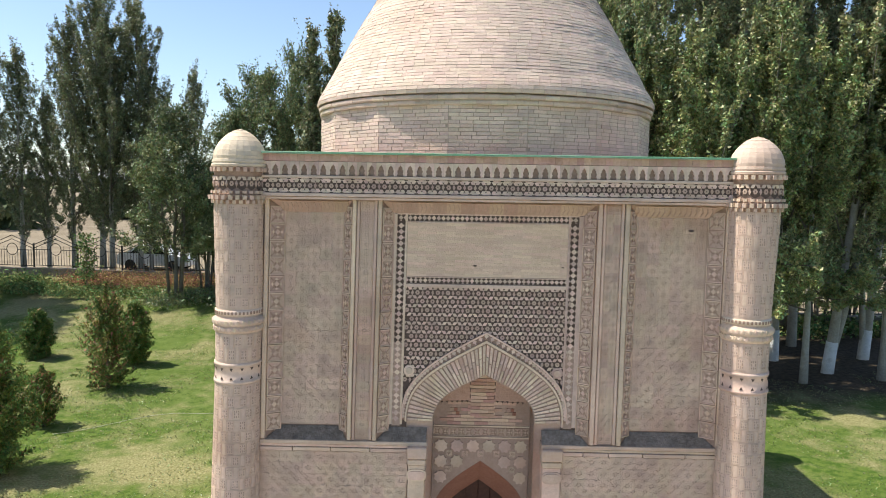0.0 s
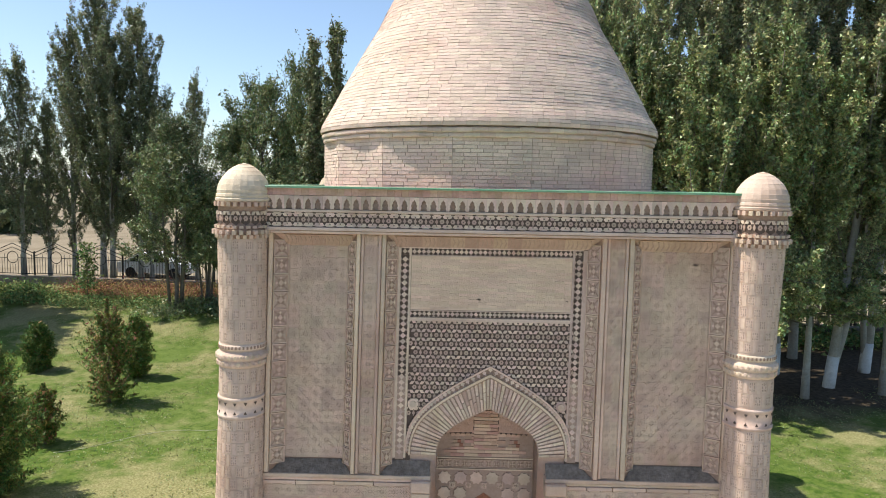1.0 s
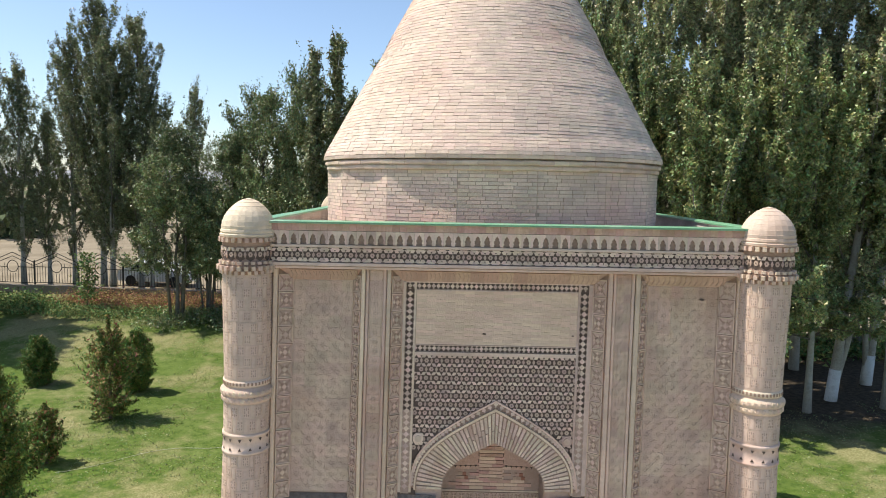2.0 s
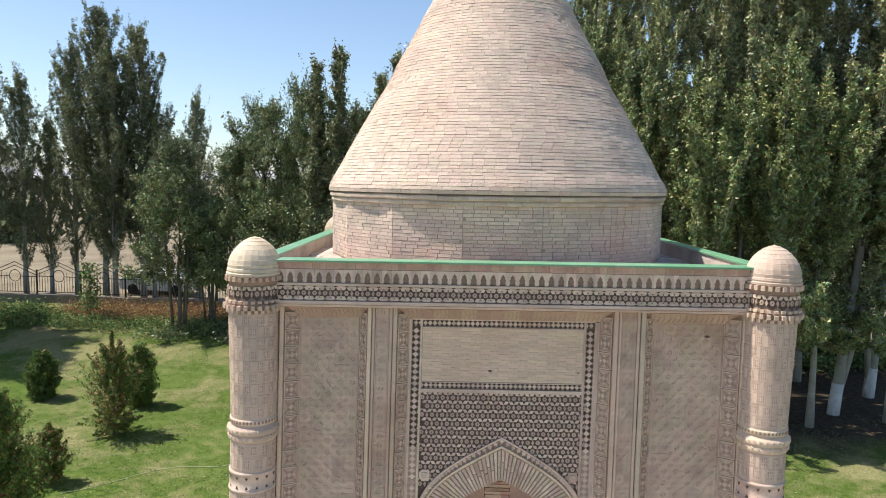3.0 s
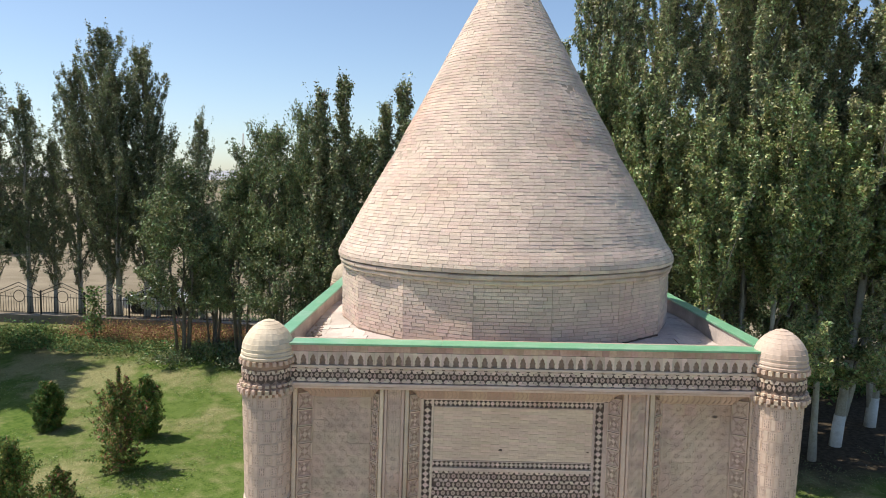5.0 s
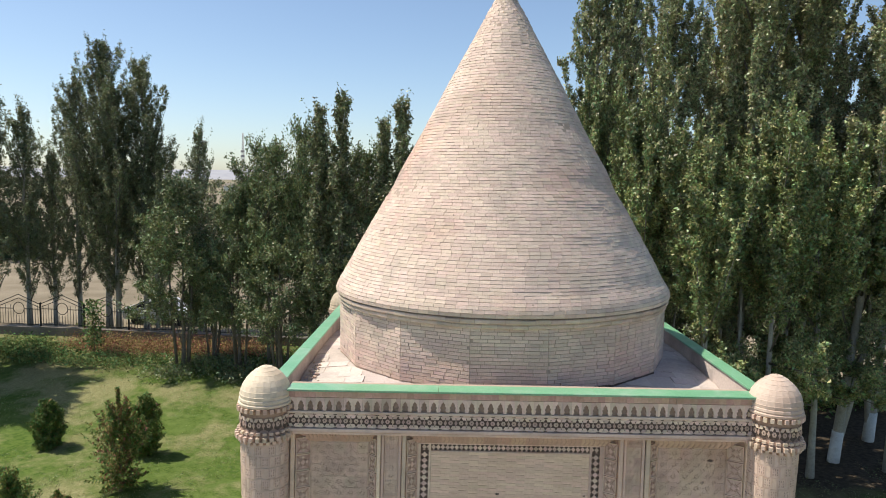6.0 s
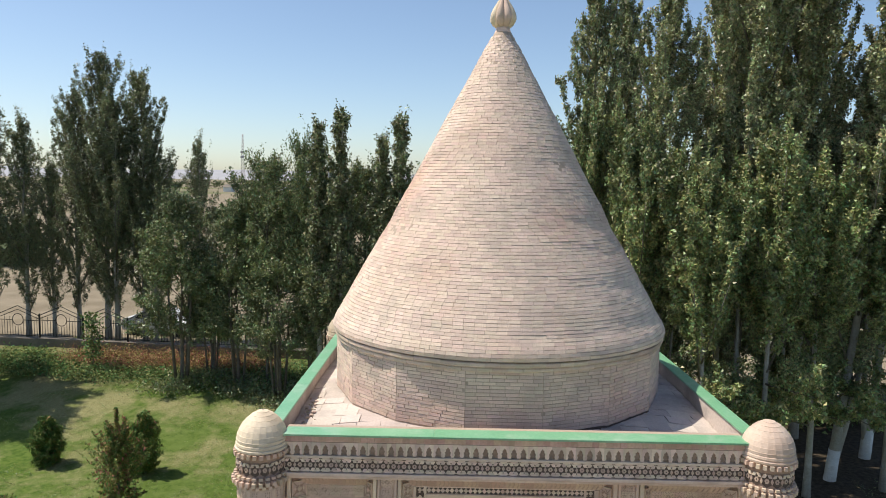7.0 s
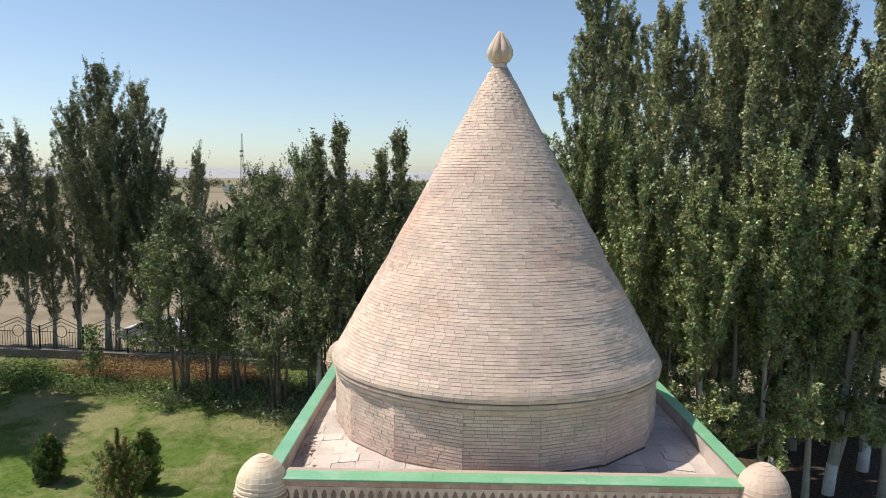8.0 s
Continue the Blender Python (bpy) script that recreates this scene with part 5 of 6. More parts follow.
def tree_parts(tree, rng, h, trunk_r, clear, branches, material, limbs=20, limewash=0.0):
    rnd = random.Random(int(h * 100))
    bm = bmesh.new()
    pts = [(rnd.uniform(-0.02, 0.02) * i, rnd.uniform(-0.02, 0.02) * i, h * 0.96 * i / 8) for i in range(9)]
    pts[0] = (0, 0, -0.25)
    stick(bm, pts, [trunk_r * (1.25 if i == 0 else 1 - 0.93 * i / 8) for i in range(9)], 9)
    trunk = part("trunk", bm, M_BARK2 if limewash or trunk_r > 0.11 else M_BARK, tree)
    if limewash:
        bm = bmesh.new()
        k = limewash / (h * 0.12 + 0.25)
        stick(bm, [(0, 0, -0.24), (pts[1][0] * k, pts[1][1] * k, limewash)], [trunk_r * 1.25 + 0.008, trunk_r * (1.25 - 0.366 * k) + 0.012], 12)
        part("limewash", bm, M_LIME, trunk, "white limewashed foot of the trunk")
        # second stem, forking low
        bm = bmesh.new()
        fork = [(0.04, 0.0, 0.5), (0.28, 0.1, 1.9), (0.5, 0.2, 3.6), (0.75, 0.25, 6.5)]
        stick(bm, fork, [trunk_r * f for f in (0.75, 0.66, 0.5, 0.2)], 8)
        part("stem", bm, M_BARK2, tree)
    step = max(1, len(branches) // limbs)
    for b in branches[::step]:
        bm = bmesh.new()
        stick(bm, [tuple(b[0]), tuple(b[0] * 0.5 + b[1] * 0.5), tuple(b[1])], [trunk_r * 0.28, trunk_r * 0.17, 0.01], 5)
        part("limb", bm, M_BARK, tree)

def poplar(label, seed, h, wd, n, clear=0.1, size=0.12, limewash=0.0, material=M_POP, loose=1.0, skirt=False):
    rng = np.random.default_rng(seed)
    tree = thing("poplar_tree", label, "tree")
    nb = int(26 + h * 2.3)
    br = []
    for i in range(nb):
        u = clear + (0.95 - clear) * (i + rng.uniform(0, 1)) / nb
        base = np.array([0, 0, h * u])
        prof = (1 - (max(0, u - 0.25) / 0.78) ** 1.5) * min(1, 0.5 + (u - clear) / 0.18)
        a = i * 2.399 + rng.uniform(-0.5, 0.5)
        out = wd / 2 * max(0.12, prof) * rng.uniform(0.55, 1.15)
        up = min(h * (1.0 - u), out * rng.uniform(1.3, 2.4) + 0.5)
        if skirt and u < clear + 0.16:
            out, up = wd / 2 * rng.uniform(0.7, 1.15), rng.uniform(-0.3, 0.5)
        br.append((base, base + np.array([math.cos(a) * out, math.sin(a) * out, up])))
    per = n // nb
    P = []
    for b0, b1 in br:
        ln = np.linalg.norm(b1 - b0)
        m = int(per * (0.35 + ln / (wd * 0.9)))
        s = rng.uniform(0.12, 1.05, m) ** 0.8
        bend = np.array([0, 0, 0.12 * ln])
        p = b0 + (b1 - b0) * s[:, None] + bend * (s * s)[:, None]
        # sprigs along each branch
        k = max(3, int(ln * 5))
        tips = rng.normal(scale=0.17 * loose, size=(k, 3)); tips[:, 2] = np.abs(tips[:, 2]) * 2.9
        which = (s * (k - 1)).clip(0, k - 1).astype(int)
        t = rng.uniform(0, 1, (m, 1))
        p += tips[which] * t + rng.normal(scale=0.06, size=(m, 3))
        P.append(p)
    P = np.concatenate(P)
    tree_parts(tree, rng, h, 0.0072 * h + 0.03 if limewash else 0.0095 * h + 0.03, clear, br, material, 16, limewash)
    link("crown", leaves("crown", P, size, rng, material), tree)
    return tree

def broadleaf(label, seed, h, wd, n, clear=0.18, size=0.11, material=M_ELM, stems=3, name="elm_tree", conical=False):
    rng = np.random.default_rng(seed)
    tree = thing(name, label, "tree")
    br, P = [], []
    nb = 60
    for i in range(nb):
        u = clear + (0.93 - clear) * rng.uniform(0, 1) ** 0.85
        v = (u - clear) / (1 - clear)
        prof = math.sin(math.pi * min(1, 0.16 + 0.84 * v)) ** 0.75 if v > 0.15 else 0.55 + v * 2
        if conical:
            prof = 0.62 + 1.6 * v if v < 0.2 else 0.94 * ((1 - v) / 0.8) ** 0.8
        a = i * 2.399
        out = wd / 2 * min(1, prof + 0.08) * rng.uniform(0.5, 1.12)
        base = np.array([rng.normal(scale=0.12), rng.normal(scale=0.12), h * max(clear * 0.7, u - 0.16)])
        tip = np.array([math.cos(a) * out, math.sin(a) * out, h * min(0.985, u + rng.uniform(0.0, 0.09))])
        br.append((base, tip))
        k = int(n / nb)
        ntw = 12
        tw = tip * 0.9 + base * 0.1 + rng.normal(scale=(0.085 * wd, 0.085 * wd, 0.07 * wd), size=(ntw, 3)) + (0, 0, 0.08 * wd)
        tw0 = base + (tip - base) * rng.uniform(0.35, 1.0, (ntw, 1))
        w_ = rng.integers(0, ntw, k); t = rng.uniform(0.1, 1, (k, 1)) ** 0.7
        P.append(tw0[w_] + (tw[w_] - tw0[w_]) * t + rng.normal(scale=0.075, size=(k, 3)))
    tree_parts(tree, rng, h * 0.9, 0.10, clear, br, material, 14)
    for s in range(stems - 1):
        a = s * 2.4 + seed
        bm = bmesh.new()
        stick(bm, [(0.25 * math.cos(a), 0.25 * math.sin(a), -0.2), (0.45 * math.cos(a), 0.45 * math.sin(a), h * 0.3), (0.6 * math.cos(a), 0.6 * math.sin(a), h * 0.65)], [0.075, 0.06, 0.02], 7)
        part("stem", bm, M_BARK, tree)
    link("crown", leaves("crown", np.concatenate(P), size, rng, material), tree)
    return tree

def put(tree, x, y, h_scale=1.0, w_scale=1.0, rz=0.0, lean=0.0, first=False, label=""):
    m = Matrix.LocRotScale((x, y, terrain(x, y) - 0.03), Euler((0, lean, rz)), (w_scale, w_scale, h_scale))
    if first:
        tree.matrix_basis = m
        return tree
    ob = copy_thing(tree, m)
    return tagged(ob, label) if label else ob

# tall poplars just beyond the fence, three more off to one side
FAR = [poplar("tall dark green poplar beside the iron fence", 1, 15.0, 4.4, 44000, 0.09, 0.07, material=M_POPF),
       poplar("tall slender poplar with thin bare lower trunk", 2, 12.0, 2.6, 20000, 0.11, 0.068, material=M_POPF)]
FROW = [
        (0, -19.8, 28.9, 15.4, 1.01, 0.3), (0, -17.6, 28.6, 14.0, 0.9, 2.0), (0, -21.5, 29.1, 13.1, 0.8, 4.0), (0, -18.9, 28.1, 12.7, 0.91, 1.2),
        (0, -16.8, 28.1, 10.6, 0.66, 3.2), (1, -24.4, 29.2, 12.0, 1.01, 0.0), (1, -26.5, 29.3, 13.7, 1.17, 1.0), (1, -23.0, 29.3, 9.7, 0.85, 2.0),
        (1, -14.8, 29.3, 11.0, 0.77, 3.0), (1, -28.4, 29.5, 12.8, 1.27, 4.4), (0, -24.2, 21.7, 11.5, 1.1, 2.2), (0, -24.4, 20.7, 11.5, 1.15, 5.2),
        (0, -23.6, 20.6, 9.0, 0.8, 3.2)]
used = set()
for kind, x, y, h, ws, rz in FROW:
    t = FAR[kind]
    put(t, x, y, h / (15.0, 12.0)[kind], ws, rz, 0.0, kind not in used)
    used.add(kind)
# leafy trees between lawn and fence
EL = [broadleaf("multi-stemmed leafy elm at the lawn's edge", 5, 9.5, 4.2, 50000, 0.28, 0.072),
      broadleaf("bushy young elm with several thin stems", 6, 7.5, 4.0, 25000, 0.27, 0.072, stems=5),
      broadleaf("pyramid-shaped leafy elm with grey-green leaves", 7, 9.0, 4.6, 42000, 0.2, 0.072, stems=4, conical=True)]
EROW = [(0, -9.2, 22.0, 10.1, 0.82, 0.0), (0, -7.1, 21.6, 10.2, 0.85, 1.3), (0, -4.6, 20.6, 9.3, 0.95, 3.0), (2, -13.1, 22.0, 8.7, 1.0, 0.5), (1, -8.3, 20.6, 6.6, 0.9, 2.6),
        (1, -6.0, 20.2, 7.2, 0.95, 4.1), (1, -12.0, 22.8, 6.4, 0.8, 1.0), (0, -2.4, 20.2, 9.0, 0.9, 5.0), (2, -10.4, 21.6, 8.6, 0.8, 3.3), (0, -22.4, 18.6, 9.6, 1.0, 2.0)]
used = set()
for kind, x, y, h, ws, rz in EROW:
    put(EL[kind], x, y, h / (9.5, 7.5, 9.0)[kind], ws, rz, 0.0, kind not in used)
    used.add(kind)
SL = poplar("slim poplar with feathery twin tops behind the dome", 9, 12.0, 1.35, 14000, 0.2, 0.08, material=M_POPF)
for i, (x, y, h, ws) in enumerate(((-5.45, 19.2, 12.2, 1.0), (-6.4, 19.6, 11.5, 1.0), (-3.0, 18.7, 11.8, 1.0), (-3.75, 18.9, 11.0, 1.0))):
    put(SL, x, y, h / 12.0, ws, i * 1.7, 0.0, i == 0)
# grove on the other side
GR = [poplar("tall leafy poplar with limewashed trunk in the grove", 14, 19.0, 4.6, 84000, 0.155, 0.078, 1.1, loose=1.0),
      poplar("high poplar in the shaded grove", 15, 18.0, 4.2, 68000, 0.07, 0.08, loose=1.0)]
GROW = [(0, 12.5, 14.8, 19.5, 1.0, 0.0, 0.10), (0, 11.4, 16.6, 20.0, 1.0, 1.4, 0.0), (0, 14.9, 16.9, 19.5, 1.0, 2.9, -0.06), (0, 9.2, 15.3, 19.0, 0.95, 4.0, 0.0), (0, 6.5, 15.6, 16.2, 0.82, 5.0, 0.0),
        (1, 4.2, 16.6, 18.6, 0.78, 0.0, 0.0), (1, 9.6, 18.3, 19.5, 1.0, 1.0, 0.0), (1, 13.2, 19.0, 20.0, 1.1, 2.0, 0.0), (1, 10.3, 19.6, 20.0, 1.1, 4.0, 0.0), (1, 6.0, 19.8, 17.0, 1.0, 2.5, 0.0)]
used = set()
for kind, x, y, h, ws, rz, ln in GROW:
    put(GR[kind], x, y, h / (19.0, 18.0)[kind], ws, rz, ln, kind not in used)
    used.add(kind)
LOW = poplar("younger leafy poplar with light green sprigs", 22, 10.0, 3.9, 68000, 0.235, 0.072, loose=1.1, material=M_LOW, skirt=True)
for i, (x, y, h, ws) in enumerate(((6.8, 12.0, 10.2, 1.0), (9.0, 12.4, 10.6, 1.0), (11.0, 13.4, 10.0, 1.0), (5.2, 13.6, 11.0, 0.9), (13.9, 14.0, 10.5, 1.1), (3.75, 15.2, 11.8, 0.75))):
    put(LOW, x, y, h / 10.0, ws, i * 1.9, 0.0, i == 0)

for i in range(8):
    put(EL[1], 2.8 + 2.2 * i, 22.6 + 1.6 * math.sin(i * 2.1), (0.8, 1.0, 0.9)[i % 3], 1.15, i * 1.3, 0.0, False, "bushy understorey elm behind the shaded grove")
# ---- shrubs on the lawn ----
def thuja(label, seed, h, wd, n, open_=0.0):
    rng = np.random.default_rng(seed)
    t = thing("thuja_shrub", label, "shrub")
    # upright feathery sprays set round the stem
    ns = int(90 + 40 * h)
    wd *= 1.25; n = int(n * 3.0)
    u = rng.uniform(0.0, 0.86, ns) ** 1.15
    a = np.arange(ns) * 2.399 + rng.uniform(-0.5, 0.5, ns)
    prof = np.where(u < 0.25, 0.75 + 1.0 * u, np.clip((1.0 - u) / 0.75, 0, 1) ** 0.85)
    out = wd / 2 * prof * rng.uniform(0.5 - open_ * 3, 1.12 + open_ * 3, ns)
    rise = h * (0.10 + 0.10 * rng.uniform(0, 1, ns)) * np.minimum(1, 0.2 + 2.5 * u) + out * 0.5 * np.minimum(1, 0.1 + 2.5 * u)
    b0 = np.stack([0.15 * out * np.cos(a), 0.15 * out * np.sin(a), 0.04 + h * u * 0.9], 1)
    b1 = np.stack([out * np.cos(a), out * np.sin(a), np.minimum(0.04 + h * u * 0.9 + rise, h * (1.0 - 0.05 * rng.uniform(0, 1, ns)))], 1)
    w = rng.integers(0, ns, n); t_ = rng.uniform(0.1, 1.0, (n, 1)) ** 0.75
    P = b0[w] + (b1[w] - b0[w]) * t_ + rng.normal(scale=1.0, size=(n, 3)) * (0.085 - 0.055 * t_ - open_ * 0.3)
    P[:, 2] = np.maximum(P[:, 2], 0.05)
    if open_:
        lead = rng.uniform(0.8, 1.08, n // 30)
        P[:len(lead)] = np.stack([rng.normal(scale=0.03, size=len(lead)), rng.normal(scale=0.03, size=len(lead)), h * lead], 1)
    bm = bmesh.new()
    stick(bm, [(0, 0, -0.15), (0.02, 0, h * 0.4), (0, 0.02, h * 0.93)], [0.05, 0.035, 0.008], 7)
    part("stem", bm, M_BARK, t)
    dry = rng.uniform(0, 1, n) < (0.02 + open_ * 2.5)
    link("foliage", leaves("foliage", P[~dry], 0.034, rng, M_THU, up=0.65, stretch=2.2), t)
    link("dry_foliage", leaves("dry_foliage", P[dry] * (0.9, 0.9, 1.0), 0.055, rng, M_DRY, up=0.65, stretch=2.4), t)
    return t
def place(ob, x, y): ob.location = (x, y, terrain(x, y))
place(thuja("dense egg-shaped green thuja on the lawn", 1, 2.25, 1.0, 9000), -11.4, 14.1)
place(thuja("low round green thuja on the lawn", 2, 1.75, 1.05, 8000), -15.1, 14.6)
place(thuja("open sparse thuja with a thin leader and browning twigs", 3, 3.0, 1.6, 6000, 0.05), -11.0, 11.3)
place(thuja("small browning thuja at the lawn's near side", 4, 1.45, 0.8, 3600, 0.04), -10.95, 7.8)
place(thuja("broad dark thuja in shade", 5, 3.5, 1.85, 13000), -10.5, 4.9)
tw = thing("young_sapling", "thin young sapling with few leaves on the lawn", "sapling")
bm = bmesh.new(); stick(bm, [(0, 0, -0.1), (0.03, 0.02, 1.5), (0.0, 0.05, 2.6)], [0.03, 0.02, 0.006], 6); part("stem", bm, M_BARK, tw)
rng = np.random.default_rng(40)
zz = rng.uniform(0.5, 2.7, 900)
link("foliage", leaves("foliage", np.stack([rng.normal(scale=0.28 - 0.07 * zz / 2.7, size=900), rng.normal(scale=0.25, size=900), zz], 1), 0.10, rng, M_BUSH), tw)
place(tw, -18.0, 23.6)

# undergrowth along the fence: not countable
def undergrowth(name, label, seed, spots, size, material):
    rng = np.random.default_rng(seed)
    P = []
    for x, y, r, h, n in spots:
        p = rng.normal(size=(n, 3)) * (r * 0.5, r * 0.5, h * 0.35)
        p[:, 2] = np.abs(p[:, 2])
        p += (x, y, terrain(x, y))
        P.append(p)
    ob = link(name, leaves(name, np.concatenate(P), size, rng, material, up=0.3))
    return tagged(ob, label, "undergrowth", "", "stuff")
ru = random.Random(17)
undergrowth("leafy_undergrowth", "green weeds and low bushes along the fence", 30,
            [(x, fence_y(x) - ru.uniform(2.4, 4.2), 1.1, ru.uniform(0.35, 0.85), 900) for x in [-27 + 0.62 * i for i in range(44)] if not -20.5 < x < -10.5]
            + [(x, fence_y(x) - ru.uniform(3.2, 4.4), 1.0, 0.4, 700) for x in [-20.4 + 0.55 * i for i in range(18)]], 0.075, M_BUSH)
undergrowth("shaded_weeds", "dark weeds and suckers round the elm stems", 34, [(x + ru.uniform(-0.6, 0.6), y - ru.uniform(0.2, 0.7), 1.2, ru.uniform(0.5, 0.8), 700) for kind, x, y, h, ws, rz in EROW[:9] for _ in (0, 1)], 0.07, M_ELM)
undergrowth("dark_hedge", "dark low hedge plants at the lawn's far edge", 32, [(x, fence_y(x) - ru.uniform(3.0, 4.4), 1.1, 0.75, 1100) for x in [-28 + 0.7 * i for i in range(11)]], 0.09, M_BUSH)
undergrowth("dry_weeds", "rust-brown dry weeds below the fence", 31, [(x, fence_y(x) - ru.uniform(1.0, 3.0), 1.0, ru.uniform(0.55, 0.95), 1300) for x in [-19.5 + 0.42 * i for i in range(24)]], 0.05, M_DRY)
undergrowth("grove_weeds", "low green weeds behind the shaded grove", 33, [(x, 21.5 + ru.uniform(-0.7, 1.5), 1.3, 0.9, 420) for x in [3 + 0.9 * i for i in range(22)]], 0.13, M_BUSH)
# short grass blades on the lawn
rng = np.random.default_rng(50)
gp = np.stack([np.concatenate([rng.uniform(-22, -3.9, 60000), rng.uniform(3.9, 16, 20000)]), np.concatenate([rng.uniform(1, 22, 60000), rng.uniform(1, 15, 20000)])], 1)
keep = np.array([noise.noise(Vector((p[0] * 0.45, p[1] * 0.45, 3))) + 0.4 * noise.noise(Vector((p[0] * 2, p[1] * 2, 5))) > -0.12 for p in gp])
gp = gp[keep]
P = np.array([(x, y, terrain(x, y) + 0.02) for x, y in gp])
tagged(link("grass", leaves("grass", P, 0.022, rng, M_BLADE, up=0.4, stretch=2.2)), "short uneven lawn grass", "grass", "", "stuff")

# garden hose on the lawn
cu = bpy.data.curves.new("garden_hose", "CURVE"); cu.dimensions = "3D"; cu.bevel_depth = 0.006
sp = cu.splines.new("NURBS"); hp = [(-10.4, 7.2), (-9.7, 7.5), (-9.0, 8.6), (-8.0, 9.2), (-7.2, 9.0), (-6.6, 9.3), (-6.1, 10.2)]
sp.points.add(len(hp) - 1); sp.use_endpoint_u = True
for p, (x, y) in zip(sp.points, hp): p.co = (x, y, terrain(x, y) + 0.02, 1)
hose = link("garden_hose", cu, None, mat("pale_hose", (0.4, 0.42, 0.3), (0.5, 0.5, 0.38), bump=0))
tagged(hose, "thin pale garden hose lying on the lawn", "hose")

# ---- fence ----
def fence_panel():
    f = thing("fence_panel", "black iron fence panel with ring motif on a dark concrete base", "fence", group="iron fence")
    W, z0 = 2.5, 0.45
    bm = bmesh.new(); box(bm, -W / 2, W / 2, -0.14, 0.14, -0.5, z0, bevel=0.01); part("base_wall", bm, M_CONCRETE, f)
    def rod(x0, za, x1, zb, t=0.017, nm="bar"):
        bm = bmesh.new(); stick(bm, [(x0, 0, za), (x1, 0, zb)], [t, t], 5); part(nm, bm, M_IRON, f)
    for x in (-W / 2, W / 2 - 0.045):
        bm = bmesh.new(); box(bm, x, x + 0.045, -0.022, 0.022, z0 - 0.05, z0 + 1.3, bevel=0.005); part("post", bm, M_IRON, f)
    rod(-W / 2, z0 + 0.12, W / 2, z0 + 0.12, 0.02, "rail"); rod(-W / 2, z0 + 0.95, -0.32, z0 + 0.95, 0.02, "rail"); rod(0.32, z0 + 0.95, W / 2, z0 + 0.95, 0.02, "rail")
    rod(-W / 2, z0 + 1.2, 0, z0 + 1.72, 0.02, "rail"); rod(0, z0 + 1.72, W / 2, z0 + 1.2, 0.02, "rail")
    rod(-W / 2, z0 + 1.02, 0, z0 + 1.52, 0.017, "rail"); rod(0, z0 + 1.52, W / 2, z0 + 1.02, 0.017, "rail")
    for i in range(1, 16):
        x = -W / 2 + W * i / 16
        if abs(x) > 0.30: rod(x, z0 + 0.12, x, z0 + 0.95 + (0.2 if i % 2 else 0), 0.013)
        else: rod(x, z0 + 0.12, x, z0 + 0.62, 0.013)
    bm = bmesh.new()
    pr = [(0.31 * math.cos(2 * math.pi * i / 20), 0, z0 + 0.98 + 0.31 * math.sin(2 * math.pi * i / 20)) for i in range(21)]
    stick(bm, pr, [0.02] * 21, 5); part("ring", bm, M_IRON, f)
    return f
fp = fence_panel()
k = 0
x = -34.0
while x < 26:
    y = fence_y(x)
    m = Matrix.LocRotScale((x, y, terrain(x, y - 0.5)), Euler((0, 0, -math.atan(0.11))), None)
    if k == 0: fp.matrix_basis = m
    else: copy_thing(fp, m)
    k += 1; x += 2.5 * math.cos(math.atan(0.11))

# parked car beyond the fence
M_CARW = mat("white_car_paint", (0.72, 0.72, 0.72), (0.8, 0.8, 0.8), rough=0.25, bump=0, spec=0.6)
M_GLASS = mat("dark_car_glass", (0.015, 0.018, 0.02), (0.03, 0.03, 0.035), rough=0.08, bump=0, spec=0.8)
M_TYRE = mat("tyre_rubber", (0.02, 0.02, 0.02), (0.04, 0.04, 0.04), bump=0)
def parked_car():
    c = thing("car", "white parked saloon car beyond the fence", "car")
    bm = bmesh.new()
    prism(bm, [(-2.1, 0.28), (2.1, 0.28), (2.15, 0.6), (2.0, 0.8), (1.1, 0.92), (0.5, 1.38), (-0.9, 1.42), (-1.5, 0.98), (-2.1, 0.92), (-2.18, 0.6)], -0.82, 0.82, back=True)
    bmesh.ops.bevel(bm, geom=list(bm.edges), offset=0.05, segments=2, affect="EDGES"); part("body", bm, M_CARW, c)
    for s in (-1, 1):
        bm = bmesh.new(); prism(bm, [(-1.3, 0.98), (0.95, 0.95), (0.45, 1.3), (-0.85, 1.34)], s * 0.83 - 0.004, s * 0.83 + 0.004, back=True); part("side_window", bm, M_GLASS, c)
        for wx in (-1.3, 1.3):
            bm = bmesh.new()
            prism(bm, [(wx + 0.31 * math.cos(i * math.pi / 9), 0.31 + 0.31 * math.sin(i * math.pi / 9)) for i in range(18)], s * 0.75 - 0.1, s * 0.75 + 0.1, back=True)
            part("wheel", bm, M_TYRE, c)
    return c
car = parked_car()
car.matrix_basis = Matrix.LocRotScale((-17.7, 31.2, terrain(-17.7, 31.2)), Euler((0, 0, -0.11)), None)

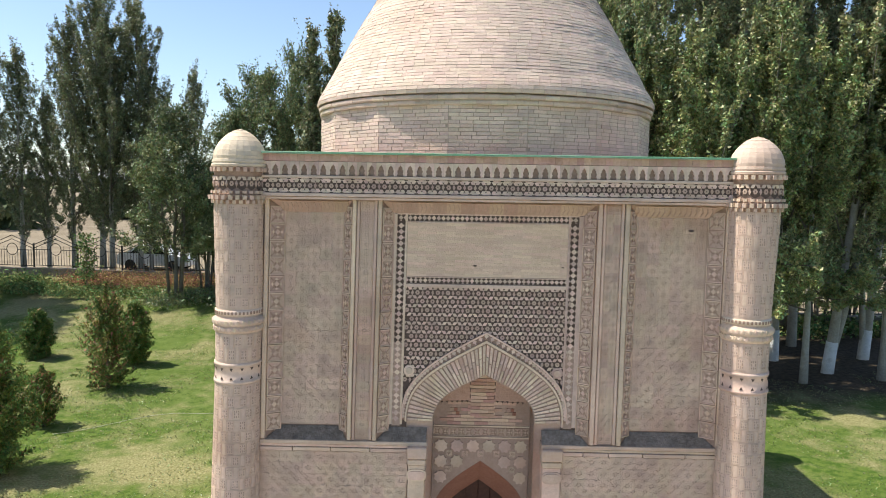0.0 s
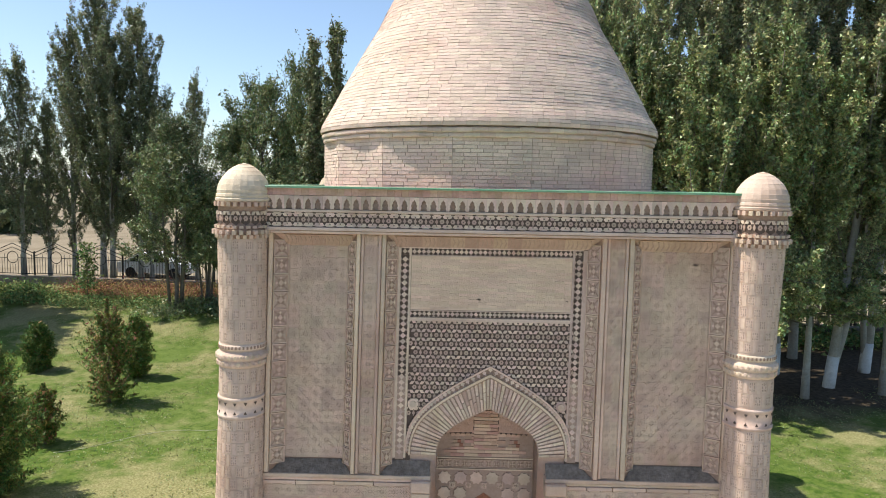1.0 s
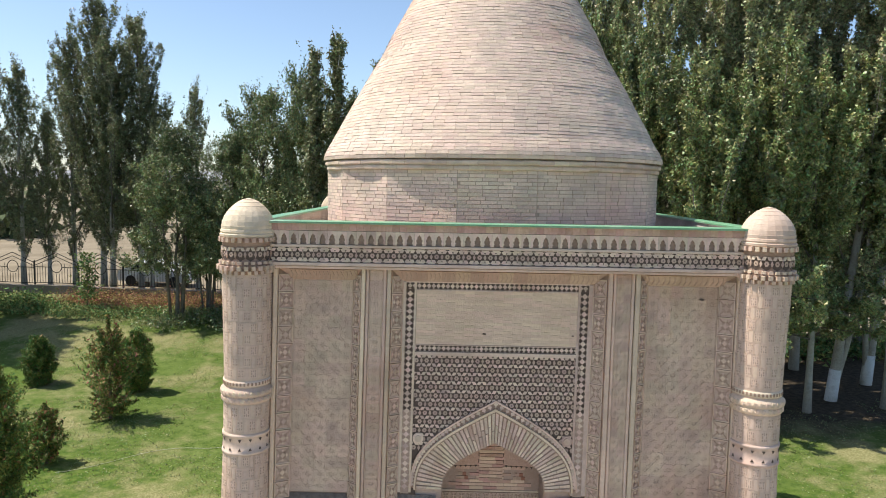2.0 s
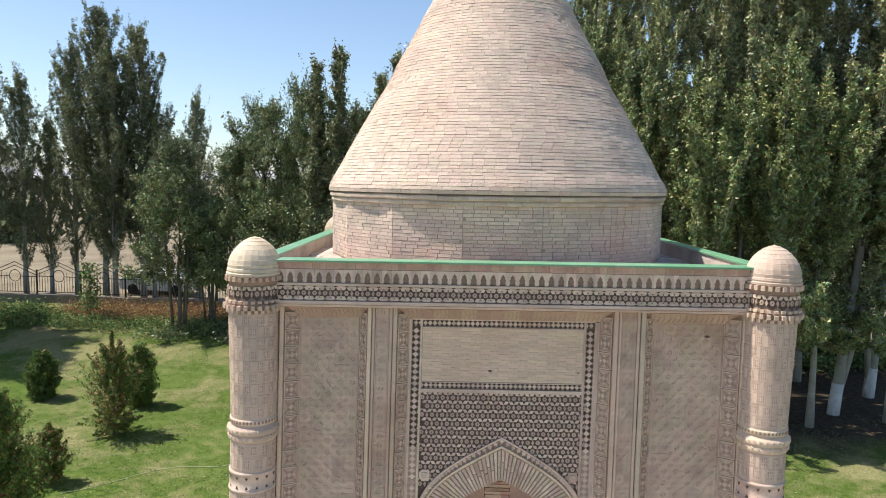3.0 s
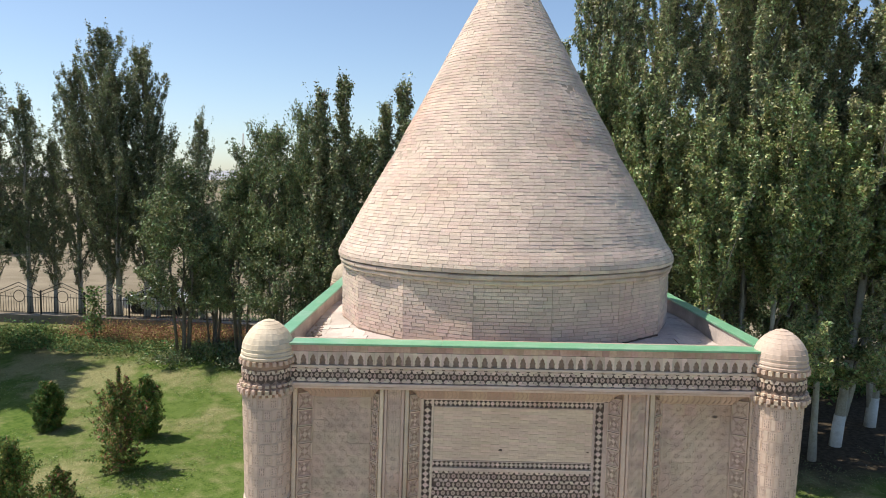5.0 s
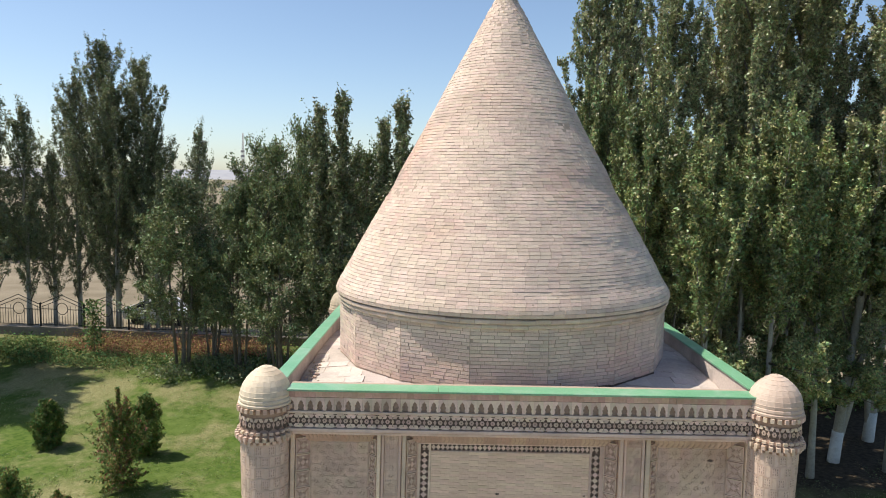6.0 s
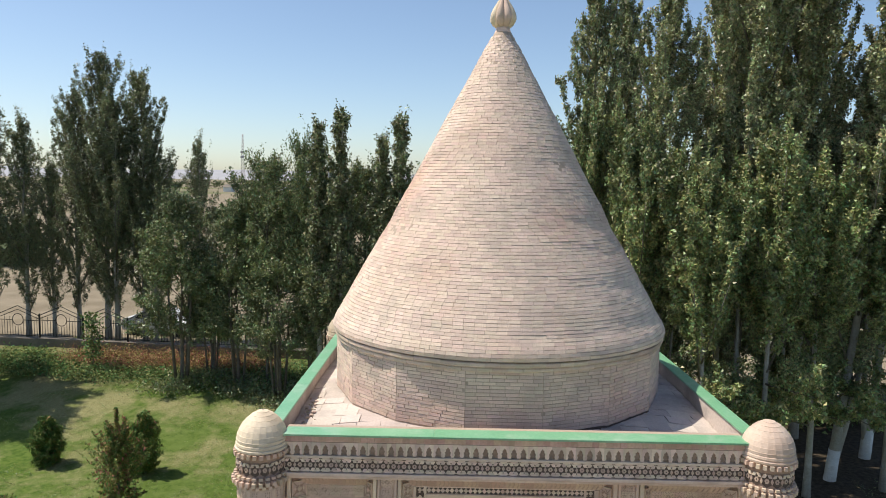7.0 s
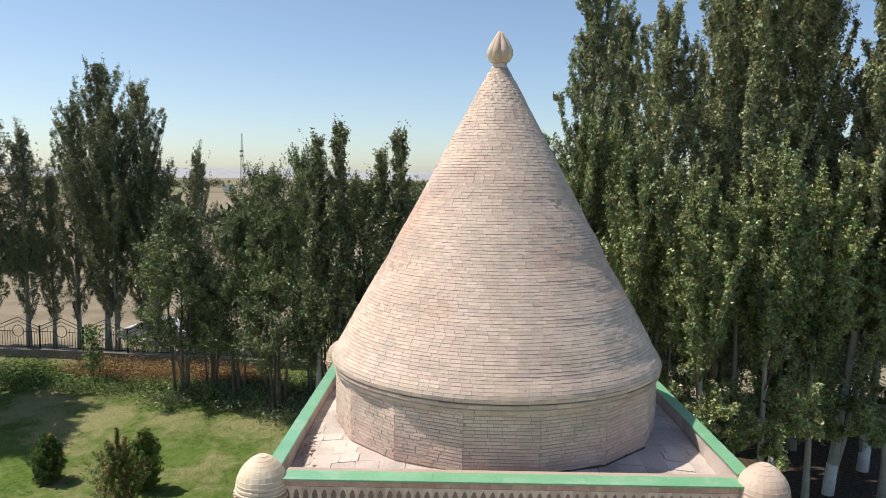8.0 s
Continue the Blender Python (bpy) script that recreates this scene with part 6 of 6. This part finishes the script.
# ---- distance ----
def mast():
    t = thing("radio_mast", "red and white lattice radio mast far off", "mast")
    mm = mat("mast_steel", (0.35, 0.33, 0.33), (0.5, 0.46, 0.45), bump=0)
    H = 46.0
    for sx, sy in ((-1, -1), (1, -1), (1, 1), (-1, 1)):
        bm = bmesh.new(); stick(bm, [(sx * 1.5, sy * 1.5, 0), (sx * 0.35, sy * 0.35, H)], [0.2, 0.13], 4); part("leg", bm, mm, t)
    for i in range(16):
        z0, z1 = H * i / 16, H * (i + 1) / 16
        r0, r1 = 1.5 - 1.15 * i / 16, 1.5 - 1.15 * (i + 1) / 16
        for s in (-1, 1):
            bm = bmesh.new(); stick(bm, [(s * r0, -r0, z0), (-s * r1, -r1, z1)], [0.09, 0.09], 4); part("brace", bm, mm, t)
    for zz in (27.0, 31.0):
        bm = bmesh.new(); box(bm, -1.6, 1.6, -1.3, -0.9, zz - 0.9, zz + 0.9, bevel=0.1); part("antenna", bm, mm, t)
    return t
ms = mast(); ms.location = (-178, 590, terrain(-178, 590))
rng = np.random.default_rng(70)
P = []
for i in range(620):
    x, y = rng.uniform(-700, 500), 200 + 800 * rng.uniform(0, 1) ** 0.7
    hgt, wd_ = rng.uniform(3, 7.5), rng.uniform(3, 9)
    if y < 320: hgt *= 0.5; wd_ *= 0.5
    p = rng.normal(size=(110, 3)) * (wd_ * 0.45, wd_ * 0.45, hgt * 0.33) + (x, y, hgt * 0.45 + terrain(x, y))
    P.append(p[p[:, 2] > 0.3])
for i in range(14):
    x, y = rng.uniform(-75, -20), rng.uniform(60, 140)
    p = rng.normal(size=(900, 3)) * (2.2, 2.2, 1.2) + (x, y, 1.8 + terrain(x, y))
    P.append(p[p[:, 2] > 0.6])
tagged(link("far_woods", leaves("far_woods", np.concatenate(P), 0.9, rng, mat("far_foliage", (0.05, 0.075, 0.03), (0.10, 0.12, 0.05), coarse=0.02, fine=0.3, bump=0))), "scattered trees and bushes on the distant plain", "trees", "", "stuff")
# low hills on the horizon, the distance haze put into their blue-grey colour
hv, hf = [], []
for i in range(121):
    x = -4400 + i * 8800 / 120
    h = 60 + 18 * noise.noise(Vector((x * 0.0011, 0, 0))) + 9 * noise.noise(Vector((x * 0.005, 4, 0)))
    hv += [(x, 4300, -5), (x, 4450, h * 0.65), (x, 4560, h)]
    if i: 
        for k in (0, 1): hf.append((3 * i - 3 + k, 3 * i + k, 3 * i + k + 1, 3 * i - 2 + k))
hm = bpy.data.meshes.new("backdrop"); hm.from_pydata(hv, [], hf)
tagged(link("backdrop", hm, None, mat("hazed_hills", (0.30, 0.31, 0.34), (0.38, 0.38, 0.40), coarse=0.002, fine=0.02, bump=0)), "low bare hills on the horizon", "hills", "", "structure")
for x, y, s in ((-152, 470, 0.45), (-128, 520, 0.35)):
    hs_ = thing("house", "small white house far away on the plain", "house", (x, y, terrain(x, y)))
    bm = bmesh.new(); box(bm, -6 * s, 6 * s, -4, 4, 0, 3.2); part("wall", bm, M_LIME, hs_)
    bm = bmesh.new(); vs = [bm.verts.new(p) for p in ((-6.4 * s, -4.4, 3.2), (6.4 * s, -4.4, 3.2), (6.4 * s, 4.4, 3.2), (-6.4 * s, 4.4, 3.2), (-6.4 * s, 0, 5), (6.4 * s, 0, 5))]
    for q in ((0, 1, 5, 4), (2, 3, 4, 5), (1, 2, 5), (3, 0, 4), (3, 2, 1, 0)): bm.faces.new([vs[i] for i in q])
    part("roof", bm, M_CONCRETE, hs_)
